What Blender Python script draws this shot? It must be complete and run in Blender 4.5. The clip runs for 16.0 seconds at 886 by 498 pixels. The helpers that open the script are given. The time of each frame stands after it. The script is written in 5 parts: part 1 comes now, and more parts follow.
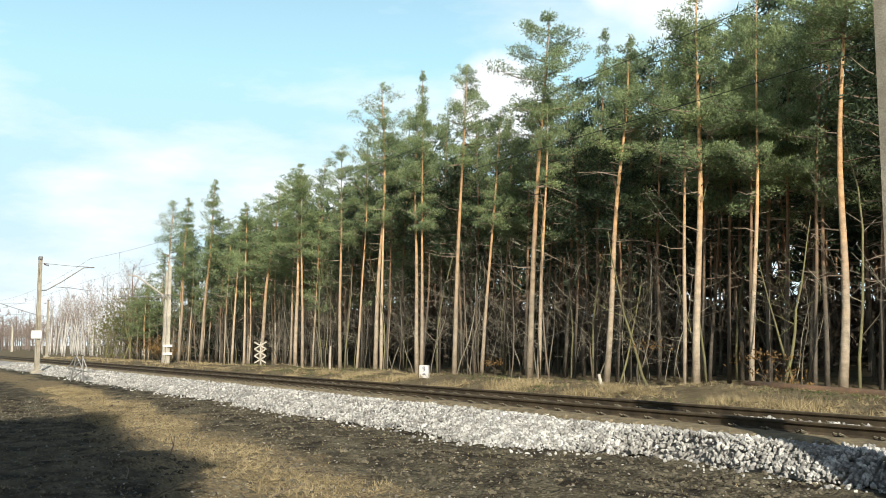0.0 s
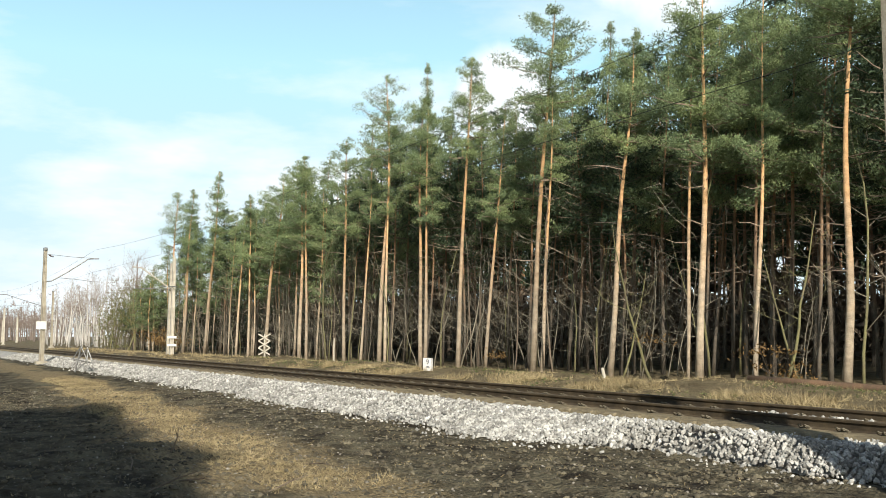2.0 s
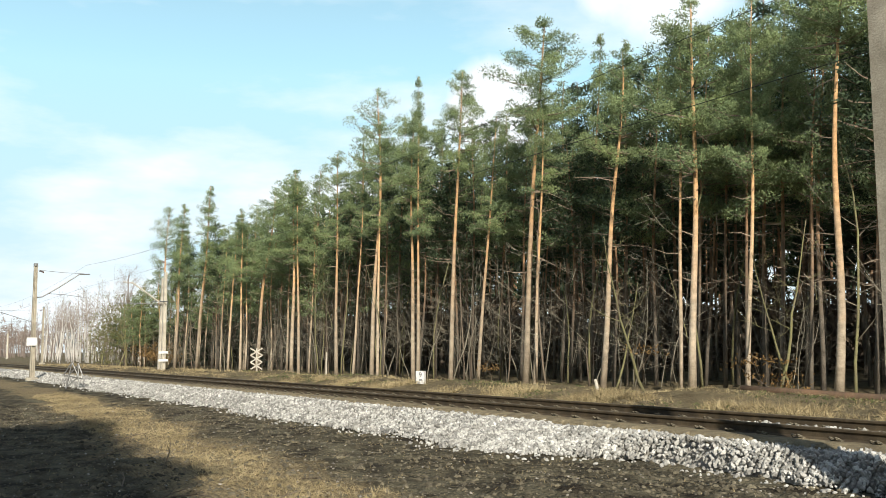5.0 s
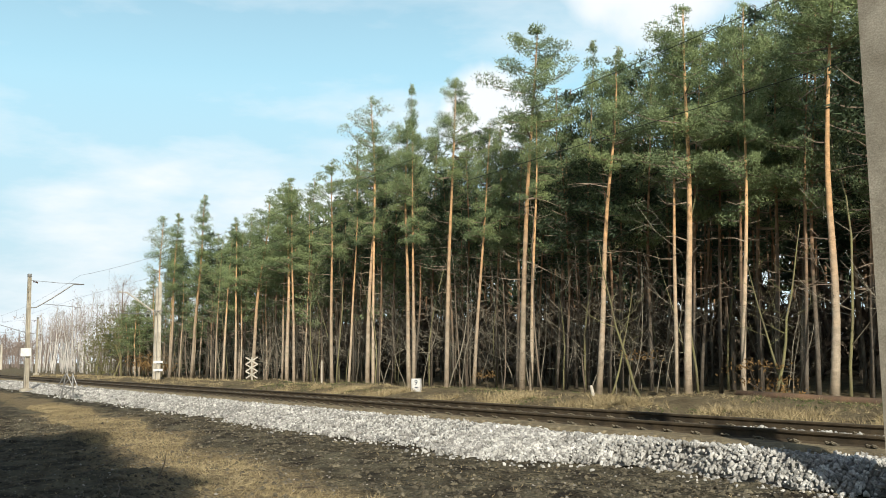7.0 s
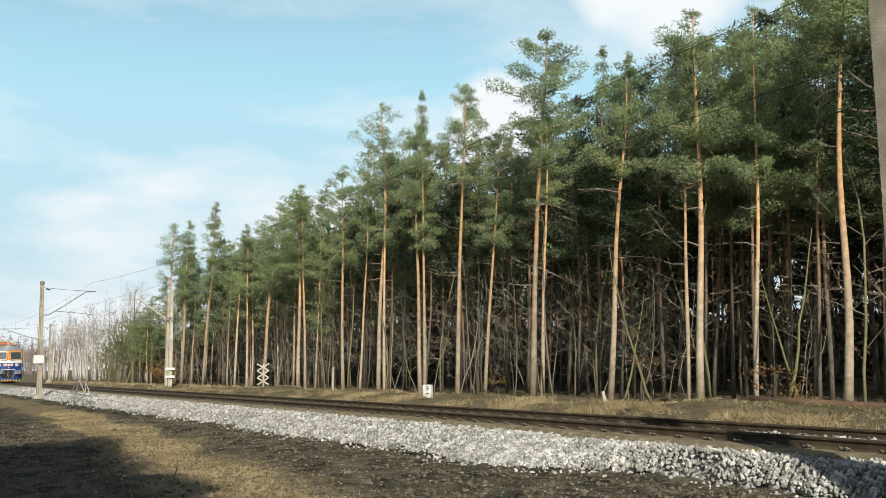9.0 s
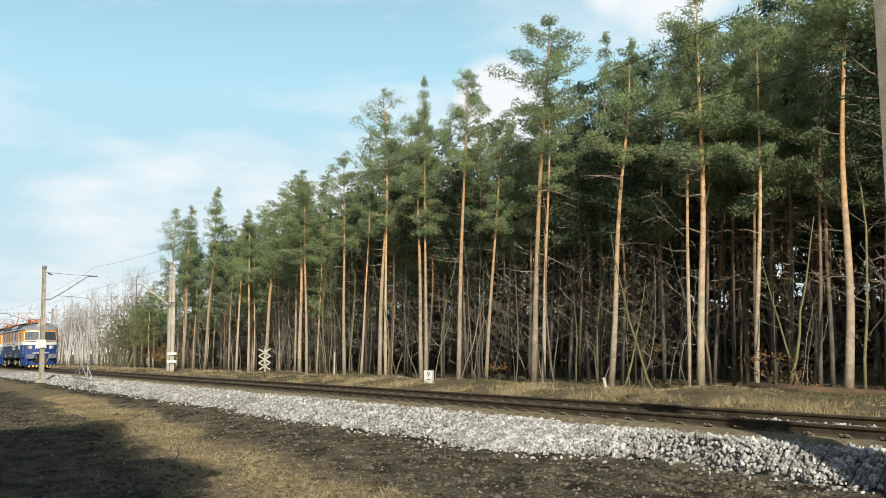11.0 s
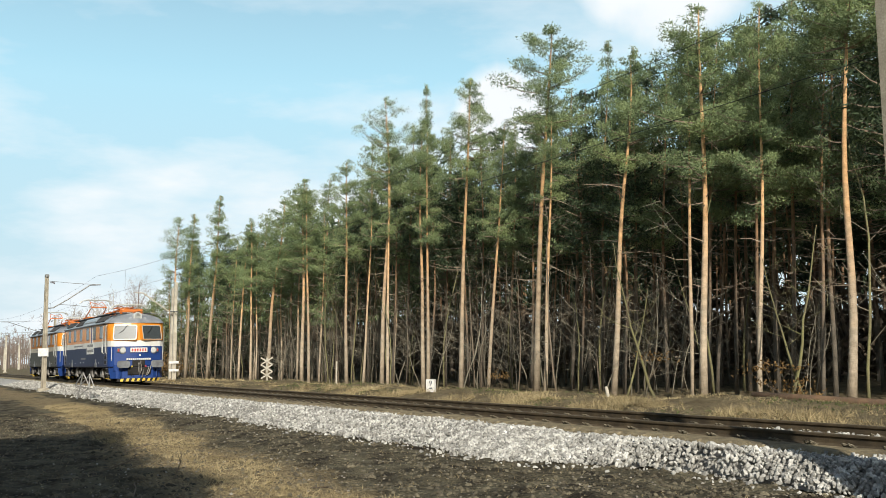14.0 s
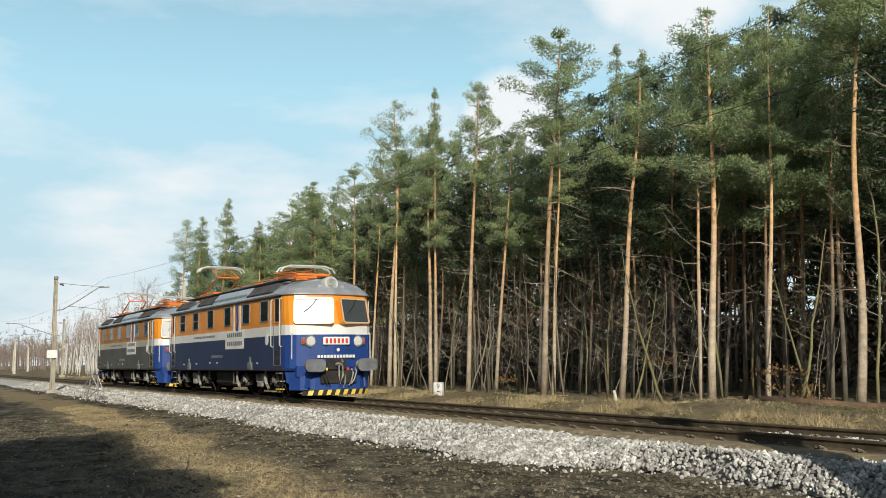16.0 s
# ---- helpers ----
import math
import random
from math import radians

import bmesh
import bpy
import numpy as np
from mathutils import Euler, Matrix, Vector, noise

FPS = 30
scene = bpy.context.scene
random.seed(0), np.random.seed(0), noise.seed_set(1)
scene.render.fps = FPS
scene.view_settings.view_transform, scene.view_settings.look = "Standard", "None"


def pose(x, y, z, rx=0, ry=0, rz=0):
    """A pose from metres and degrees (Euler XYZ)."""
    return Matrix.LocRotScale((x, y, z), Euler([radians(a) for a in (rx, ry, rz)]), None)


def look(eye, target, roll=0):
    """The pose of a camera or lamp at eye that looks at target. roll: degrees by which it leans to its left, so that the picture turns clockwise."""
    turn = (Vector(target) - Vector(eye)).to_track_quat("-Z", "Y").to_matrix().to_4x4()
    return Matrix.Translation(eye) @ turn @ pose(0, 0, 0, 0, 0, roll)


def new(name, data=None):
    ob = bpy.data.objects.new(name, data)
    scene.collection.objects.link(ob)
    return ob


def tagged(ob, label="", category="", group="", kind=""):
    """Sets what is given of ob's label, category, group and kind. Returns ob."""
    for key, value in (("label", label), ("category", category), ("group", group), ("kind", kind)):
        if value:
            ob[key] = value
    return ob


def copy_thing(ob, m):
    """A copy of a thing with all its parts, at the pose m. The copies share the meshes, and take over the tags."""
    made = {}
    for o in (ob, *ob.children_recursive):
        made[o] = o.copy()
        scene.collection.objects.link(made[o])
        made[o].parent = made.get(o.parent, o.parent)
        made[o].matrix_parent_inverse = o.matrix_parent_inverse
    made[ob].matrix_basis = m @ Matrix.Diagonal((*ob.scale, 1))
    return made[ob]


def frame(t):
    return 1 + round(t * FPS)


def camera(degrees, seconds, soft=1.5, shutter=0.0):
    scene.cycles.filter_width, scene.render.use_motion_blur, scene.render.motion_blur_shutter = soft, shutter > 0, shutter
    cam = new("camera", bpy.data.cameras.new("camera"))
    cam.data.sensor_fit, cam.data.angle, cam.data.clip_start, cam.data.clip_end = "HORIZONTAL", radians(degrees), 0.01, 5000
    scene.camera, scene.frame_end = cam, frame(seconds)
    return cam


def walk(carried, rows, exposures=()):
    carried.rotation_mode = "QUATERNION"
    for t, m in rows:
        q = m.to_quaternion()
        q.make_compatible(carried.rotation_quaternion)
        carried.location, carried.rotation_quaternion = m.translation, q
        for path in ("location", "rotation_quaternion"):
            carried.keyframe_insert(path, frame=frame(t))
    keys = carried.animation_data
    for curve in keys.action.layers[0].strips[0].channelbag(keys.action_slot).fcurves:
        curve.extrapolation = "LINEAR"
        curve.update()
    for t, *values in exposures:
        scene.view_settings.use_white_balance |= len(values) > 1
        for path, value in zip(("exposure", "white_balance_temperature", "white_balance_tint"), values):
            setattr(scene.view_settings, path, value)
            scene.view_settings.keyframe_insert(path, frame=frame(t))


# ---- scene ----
# The track runs along X (far end towards -X), rail tops at z = 0; the viewer stands south of it.
cam = camera(51.06, 16.0, soft=0.85)
walk(cam, [
    (0.0, pose(0, 0, 1.17, 95.70, 0.52, 58.38)),
    (0.5, pose(0, 0, 1.17, 95.70, 0.14, 58.34)),
    (1.0, pose(0, 0, 1.17, 95.69, 0.25, 58.15)),
    (1.5, pose(0, 0, 1.17, 95.51, 0.20, 58.39)),
    (2.0, pose(0, 0, 1.17, 95.27, 0.22, 58.61)),
    (2.5, pose(0, 0, 1.17, 95.17, 0.15, 58.25)),
    (3.0, pose(0, 0, 1.17, 95.12, 0.25, 58.27)),
    (3.5, pose(0, 0, 1.17, 95.37, 0.36, 58.28)),
    (4.0, pose(0, 0, 1.17, 95.59, 0.49, 58.26)),
    (6.5, pose(0, 0, 1.17, 96.54, 1.01, 57.93)),
    (7.0, pose(0, 0, 1.17, 96.49, 1.18, 57.88)),
    (7.5, pose(0, 0, 1.17, 96.61, 1.55, 58.25)),
    (8.0, pose(0, 0, 1.17, 96.72, 1.60, 58.44)),
    (8.5, pose(0, 0, 1.17, 97.11, 1.35, 58.52)),
    (9.0, pose(0, 0, 1.17, 96.87, 1.33, 58.56)),
    (11.5, pose(0, 0, 1.17, 95.97, 1.08, 58.64)),
    (12.0, pose(0, 0, 1.17, 96.09, 1.12, 58.70)),
    (12.5, pose(0, 0, 1.17, 96.27, 1.02, 58.93)),
    (13.0, pose(0, 0, 1.17, 96.48, 0.99, 58.90)),
    (13.5, pose(0, 0, 1.17, 96.72, 0.85, 58.79)),
    (14.0, pose(0, 0, 1.17, 96.55, 1.09, 58.77)),
    (14.5, pose(0, 0, 1.17, 96.39, 0.96, 58.78)),
    (15.0, pose(0, 0, 1.17, 96.53, 0.96, 58.87)),
    (15.5, pose(0, 0, 1.17, 96.52, 1.00, 59.19)),
    (16.0, pose(0, 0, 1.17, 96.75, 0.89, 59.24)),
], exposures=[(0.0, 0.11), (4.2, 0.12), (6.5, 0.0), (9.0, -0.14), (12.0, -0.12), (14.0, -0.08), (15.5, -0.09), (16.0, -0.19)])

# ---- world, sun ----
SUN_AZ, SUN_EL = 113.0, 27.5
world = bpy.data.worlds.new("sky")
scene.world = world
world.use_nodes = True
wt = world.node_tree
wt.nodes.clear()
w_out = wt.nodes.new("ShaderNodeOutputWorld")
w_bg = wt.nodes.new("ShaderNodeBackground")
w_bg.inputs[1].default_value = 0.092
w_sky = wt.nodes.new("ShaderNodeTexSky")
w_sky.sky_type = "NISHITA"
w_sky.sun_disc = False
w_sky.sun_elevation = radians(SUN_EL)
w_sky.sun_rotation = radians(SUN_AZ)
w_sky.dust_density, w_sky.ozone_density, w_sky.air_density = 1.6, 1.2, 1.0
# thin drifting cloud: noise over the sky's direction, flattened towards the horizon
w_co = wt.nodes.new("ShaderNodeTexCoord")
w_map = wt.nodes.new("ShaderNodeMapping")
w_map.inputs["Scale"].default_value = (1.0, 1.0, 3.4)
w_map.inputs["Location"].default_value = (0.35, 0.1, 0.0)
w_noise = wt.nodes.new("ShaderNodeTexNoise")
w_noise.inputs["Scale"].default_value = 2.3
w_noise.inputs["Detail"].default_value = 7.0
w_noise.inputs["Roughness"].default_value = 0.55
w_ramp = wt.nodes.new("ShaderNodeValToRGB")
w_ramp.color_ramp.elements[0].position, w_ramp.color_ramp.elements[0].color = 0.45, (0.0, 0.0, 0.0, 1)
w_ramp.color_ramp.elements[1].position, w_ramp.color_ramp.elements[1].color = 0.60, (0.95, 0.95, 0.95, 1)
w_mix = wt.nodes.new("ShaderNodeMixRGB")
w_mix.inputs[2].default_value = (11.0, 11.5, 11.8, 1)
wt.links.new(w_co.outputs["Generated"], w_map.inputs[0])
wt.links.new(w_map.outputs[0], w_noise.inputs["Vector"])
wt.links.new(w_noise.outputs["Fac"], w_ramp.inputs[0])
w_cl = wt.nodes.new("ShaderNodeMath")
w_cl.operation = "MULTIPLY"
w_el2 = wt.nodes.new("ShaderNodeMapRange")
w_el2.inputs[1].default_value, w_el2.inputs[2].default_value = 0.15, 0.55
w_el2.inputs[3].default_value, w_el2.inputs[4].default_value = 1.0, 0.08
w_sep2 = wt.nodes.new("ShaderNodeSeparateXYZ")
wt.links.new(w_co.outputs["Generated"], w_sep2.inputs[0])
wt.links.new(w_sep2.outputs[2], w_el2.inputs[0])
wt.links.new(w_ramp.outputs[0], w_cl.inputs[0])
wt.links.new(w_el2.outputs[0], w_cl.inputs[1])
# two heaped clouds over the wood, their rims broken by noise
w_low = w_cl.outputs[0]
for w_dir, w_in, w_out2 in (((-0.792, 0.557, 0.248), 0.040, 0.075), ((-0.650, 0.665, 0.40), 0.06, 0.13)):
    w_d = wt.nodes.new("ShaderNodeVectorMath")
    w_d.operation = "DISTANCE"
    w_d.inputs[1].default_value = w_dir
    wt.links.new(w_co.outputs["Generated"], w_d.inputs[0])
    w_n2 = wt.nodes.new("ShaderNodeTexNoise")
    w_n2.inputs["Scale"].default_value, w_n2.inputs["Detail"].default_value = 14.0, 5.0
    wt.links.new(w_co.outputs["Generated"], w_n2.inputs["Vector"])
    w_w = wt.nodes.new("ShaderNodeMath")
    w_w.operation = "MULTIPLY_ADD"
    w_w.inputs[1].default_value = -w_in * 1.6
    wt.links.new(w_n2.outputs["Fac"], w_w.inputs[0])
    wt.links.new(w_d.outputs["Value"], w_w.inputs[2])
    w_r = wt.nodes.new("ShaderNodeMapRange")
    w_r.interpolation_type = "SMOOTHSTEP"
    w_r.inputs[1].default_value, w_r.inputs[2].default_value = w_in * 0.1, w_out2 - w_in * 0.9
    w_r.inputs[3].default_value, w_r.inputs[4].default_value = 1.0, 0.0
    wt.links.new(w_w.outputs[0], w_r.inputs[0])
    w_x = wt.nodes.new("ShaderNodeMath")
    w_x.operation = "MAXIMUM"
    wt.links.new(w_low, w_x.inputs[0])
    wt.links.new(w_r.outputs[0], w_x.inputs[1])
    w_low = w_x.outputs[0]
wt.links.new(w_low, w_mix.inputs[0])
# haze that pales the blue towards the horizon
w_haze = wt.nodes.new("ShaderNodeMixRGB")
w_sep = wt.nodes.new("ShaderNodeSeparateXYZ")
w_el = wt.nodes.new("ShaderNodeMapRange")
w_el.inputs[1].default_value, w_el.inputs[2].default_value = 0.28, 0.60
w_el.inputs[3].default_value, w_el.inputs[4].default_value = 0.93, 0.0
wt.links.new(w_co.outputs["Generated"], w_sep.inputs[0])
wt.links.new(w_sep.outputs[2], w_el.inputs[0])
wt.links.new(w_el.outputs[0], w_haze.inputs[0])
w_haze.inputs[2].default_value = (5.7, 9.7, 11.6, 1)
wt.links.new(w_sky.outputs[0], w_haze.inputs[1])
# a greyer veil lies on the horizon
w_veil = wt.nodes.new("ShaderNodeMixRGB")
w_el3 = wt.nodes.new("ShaderNodeMapRange")
w_el3.inputs[1].default_value, w_el3.inputs[2].default_value = 0.02, 0.30
w_el3.inputs[3].default_value, w_el3.inputs[4].default_value = 0.9, 0.0
wt.links.new(w_sep.outputs[2], w_el3.inputs[0])
wt.links.new(w_el3.outputs[0], w_veil.inputs[0])
w_veil.inputs[2].default_value = (7.8, 9.3, 9.9, 1)
wt.links.new(w_haze.outputs[0], w_veil.inputs[1])
wt.links.new(w_veil.outputs[0], w_mix.inputs[1])
wt.links.new(w_mix.outputs[0], w_bg.inputs[0])
wt.links.new(w_bg.outputs[0], w_out.inputs[0])
sun_data = bpy.data.lights.new("sun", "SUN")
sun_data.energy, sun_data.angle, sun_data.color = 5.0, radians(0.6), (1.0, 0.945, 0.825)
sun = new("sun", sun_data)
_az, _el = radians(SUN_AZ), radians(SUN_EL)
SUN_TO = Vector((math.sin(_az) * math.cos(_el), math.cos(_az) * math.cos(_el), math.sin(_el)))
sun.matrix_world = look(SUN_TO * 200, (0, 0, 0))


# ---- materials ----
def material(name, colour, rough=0.8, metal=0.0, second=None, scale=6.0, fine=60.0, bump=0.3, bump_dist=0.01, spread=0.0, spec=0.4, coat=0.0, lo=0.35, hi=0.65):
    """A surface with variation at two scales, fine relief and, with spread, a difference from piece to piece."""
    m = bpy.data.materials.new(name)
    m.use_nodes = True
    n, l = m.node_tree.nodes, m.node_tree.links
    b = n["Principled BSDF"]
    b.inputs["Roughness"].default_value = rough
    b.inputs["Metallic"].default_value = metal
    b.inputs["Specular IOR Level"].default_value = spec
    b.inputs["Coat Weight"].default_value = coat
    co = n.new("ShaderNodeTexCoord")
    n1 = n.new("ShaderNodeTexNoise")
    n1.inputs["Scale"].default_value, n1.inputs["Detail"].default_value = scale, 5
    n2 = n.new("ShaderNodeTexNoise")
    n2.inputs["Scale"].default_value, n2.inputs["Detail"].default_value = fine, 4
    l.new(co.outputs["Object"], n1.inputs["Vector"])
    l.new(co.outputs["Object"], n2.inputs["Vector"])
    r = n.new("ShaderNodeValToRGB")
    r.color_ramp.elements[0].position, r.color_ramp.elements[1].position = lo, hi
    second = second or tuple(c * 0.7 for c in colour)
    r.color_ramp.elements[0].color = (*second, 1)
    r.color_ramp.elements[1].color = (*colour, 1)
    l.new(n1.outputs["Fac"], r.inputs[0])
    mx = n.new("ShaderNodeMixRGB")
    mx.blend_type = "OVERLAY"
    mx.inputs[0].default_value = 0.45
    l.new(r.outputs[0], mx.inputs[1])
    l.new(n2.outputs["Fac"], mx.inputs[2])
    last = mx.outputs[0]
    if spread:
        geo = n.new("ShaderNodeNewGeometry")
        inf = n.new("ShaderNodeObjectInfo")
        ad = n.new("ShaderNodeMath")
        ad.operation = "ADD"
        l.new(geo.outputs["Random Per Island"], ad.inputs[0])
        l.new(inf.outputs["Random"], ad.inputs[1])
        fr = n.new("ShaderNodeMath")
        fr.operation = "FRACT"
        l.new(ad.outputs[0], fr.inputs[0])
        mr = n.new("ShaderNodeMapRange")
        mr.inputs[3].default_value, mr.inputs[4].default_value = 1 - spread, 1 + spread
        l.new(fr.outputs[0], mr.inputs[0])
        hs = n.new("ShaderNodeHueSaturation")
        l.new(mr.outputs[0], hs.inputs["Value"])
        l.new(last, hs.inputs["Color"])
        last = hs.outputs[0]
    l.new(last, b.inputs["Base Color"])
    if bump:
        bp = n.new("ShaderNodeBump")
        bp.inputs["Strength"].default_value, bp.inputs["Distance"].default_value = bump, bump_dist
        l.new(n2.outputs["Fac"], bp.inputs["Height"])
        l.new(bp.outputs[0], b.inputs["Normal"])
    return m


def bark_material(name, low, high, z0, z1, scale=5.0):
    """Bark that turns from grey plates at the foot to thin orange flakes higher up."""
    m = material(name, (1, 1, 1), 0.9, 0, None, scale, 24.0, 0.8, 0.03, 0.22)
    n, l = m.node_tree.nodes, m.node_tree.links
    b = n["Principled BSDF"]
    src = b.inputs["Base Color"].links[0].from_socket
    co = n.new("ShaderNodeTexCoord")
    sp = n.new("ShaderNodeSeparateXYZ")
    l.new(co.outputs["Object"], sp.inputs[0])
    no = n.new("ShaderNodeTexNoise")
    no.inputs["Scale"].default_value = 1.3
    l.new(co.outputs["Object"], no.inputs["Vector"])
    ad = n.new("ShaderNodeMath")
    ad.operation = "MULTIPLY_ADD"
    ad.inputs[1].default_value = 5.0
    l.new(no.outputs["Fac"], ad.inputs[0])
    l.new(sp.outputs[2], ad.inputs[2])
    mr = n.new("ShaderNodeMapRange")
    mr.inputs[1].default_value, mr.inputs[2].default_value = z0 + 2.5, z1 + 2.5
    l.new(ad.outputs[0], mr.inputs[0])
    mx = n.new("ShaderNodeMixRGB")
    mx.inputs[1].default_value, mx.inputs[2].default_value = (*low, 1), (*high, 1)
    l.new(mr.outputs[0], mx.inputs[0])
    mu = n.new("ShaderNodeMixRGB")
    mu.blend_type = "MULTIPLY"
    mu.inputs[0].default_value = 1.0
    l.new(mx.outputs[0], mu.inputs[1])
    l.new(src, mu.inputs[2])
    l.new(mu.outputs[0], b.inputs["Base Color"])
    return m


def leaf_material(name, colour, second, through_light=0.35):
    m = material(name, colour, 0.65, 0, second, 0.9, 9.0, 0.0, 0, 0.35, 0.25)
    n, l = m.node_tree.nodes, m.node_tree.links
    b = n["Principled BSDF"]
    tr = n.new("ShaderNodeBsdfTranslucent")
    l.new(b.inputs["Base Color"].links[0].from_socket, tr.inputs["Color"])
    mx = n.new("ShaderNodeMixShader")
    mx.inputs[0].default_value = through_light
    l.new(b.outputs[0], mx.inputs[1])
    l.new(tr.outputs[0], mx.inputs[2])
    l.new(mx.outputs[0], n["Material Output"].inputs[0])
    return m


def ground_material():
    """Dark churned soil with dry straw patches, pebbles and a forest floor beyond the track."""
    m = material("soil", (0.158, 0.138, 0.090), 0.95, 0, (0.038, 0.031, 0.022), 1.6, 16.0, 1.0, 0.08, 0, 0.1)
    n, l = m.node_tree.nodes, m.node_tree.links
    b = n["Principled BSDF"]
    src = b.inputs["Base Color"].links[0].from_socket
    co = n.new("ShaderNodeTexCoord")
    no = n.new("ShaderNodeTexNoise")
    no.inputs["Scale"].default_value, no.inputs["Detail"].default_value = 0.42, 8
    no.inputs["Roughness"].default_value = 0.62
    l.new(co.outputs["Object"], no.inputs["Vector"])
    # straw lies in one swath beside the churned strip: its middle runs from (-12, 4.7) to (-36, 6.7)
    sw = n.new("ShaderNodeSeparateXYZ")
    l.new(co.outputs["Object"], sw.inputs[0])
    mid = n.new("ShaderNodeMapRange")
    mid.inputs[1].default_value, mid.inputs[2].default_value = -36.0, -12.0
    mid.inputs[3].default_value, mid.inputs[4].default_value = 6.5, 4.6
    l.new(sw.outputs[0], mid.inputs[0])
    off = n.new("ShaderNodeMath")
    off.operation = "SUBTRACT"
    l.new(sw.outputs[1], off.inputs[0])
    l.new(mid.outputs[0], off.inputs[1])
    mag = n.new("ShaderNodeMath")
    mag.operation = "ABSOLUTE"
    l.new(off.outputs[0], mag.inputs[0])
    wob = n.new("ShaderNodeMath")
    wob.operation = "MULTIPLY_ADD"
    wob.inputs[1].default_value = -5.0
    l.new(no.outputs["Fac"], wob.inputs[0])
    l.new(mag.outputs[0], wob.inputs[2])
    r = n.new("ShaderNodeMapRange")
    r.inputs[1].default_value, r.inputs[2].default_value = -1.75, -1.15
    r.inputs[3].default_value, r.inputs[4].default_value = 0.85, 0.0
    l.new(wob.outputs[0], r.inputs[0])
    mp = n.new("ShaderNodeMapping")
    mp.inputs["Scale"].default_value = (3, 14, 3)
    mp.inputs["Rotation"].default_value = (0, 0, 0.5)
    l.new(co.outputs["Object"], mp.inputs[0])
    st = n.new("ShaderNodeTexNoise")
    st.inputs["Scale"].default_value, st.inputs["Detail"].default_value = 3.0, 6
    l.new(mp.outputs[0], st.inputs["Vector"])
    sr = n.new("ShaderNodeValToRGB")
    sr.color_ramp.elements[0].position, sr.color_ramp.elements[1].position = 0.35, 0.65
    sr.color_ramp.elements[0].color, sr.color_ramp.elements[1].color = (0.17, 0.13, 0.075, 1), (0.38, 0.295, 0.165, 1)
    l.new(st.outputs["Fac"], sr.inputs[0])
    mx = n.new("ShaderNodeMixRGB")
    l.new(r.outputs[0], mx.inputs[0])
    l.new(src, mx.inputs[1])
    l.new(sr.outputs[0], mx.inputs[2])
    sy = n.new("ShaderNodeSeparateXYZ")
    l.new(co.outputs["Object"], sy.inputs[0])
    zone = n.new("ShaderNodeMapRange")
    zone.inputs[1].default_value, zone.inputs[2].default_value = 14.8, 17.0
    zone.inputs[3].default_value, zone.inputs[4].default_value = 0.0, 0.42
    l.new(sy.outputs[1], zone.inputs[0])
    zs = n.new("ShaderNodeMath")
    zs.operation = "MAXIMUM"
    l.new(r.outputs[0], zs.inputs[0])
    l.new(zone.outputs[0], zs.inputs[1])
    l.new(zs.outputs[0], mx.inputs[0])
    vo = n.new("ShaderNodeTexVoronoi")
    vo.inputs["Scale"].default_value = 9.0
    l.new(co.outputs["Object"], vo.inputs["Vector"])
    vr = n.new("ShaderNodeValToRGB")
    vr.color_ramp.elements[0].position, vr.color_ramp.elements[1].position = 0.1, 0.16
    vr.color_ramp.elements[0].color, vr.color_ramp.elements[1].color = (0.6, 0.6, 0.6, 1), (0, 0, 0, 1)
    l.new(vo.outputs["Distance"], vr.inputs[0])
    m2 = n.new("ShaderNodeMixRGB")
    m2.inputs[2].default_value = (0.3, 0.27, 0.22, 1)
    l.new(vr.outputs[0], m2.inputs[0])
    l.new(mx.outputs[0], m2.inputs[1])
    l.new(m2.outputs[0], b.inputs["Base Color"])
    return m


def glass_material(name, tint, rough=0.05):
    m = material(name, tint, rough, 0, tint, 3, 40, 0.05, 0.002, 0, 0.42, 0.0)
    return m


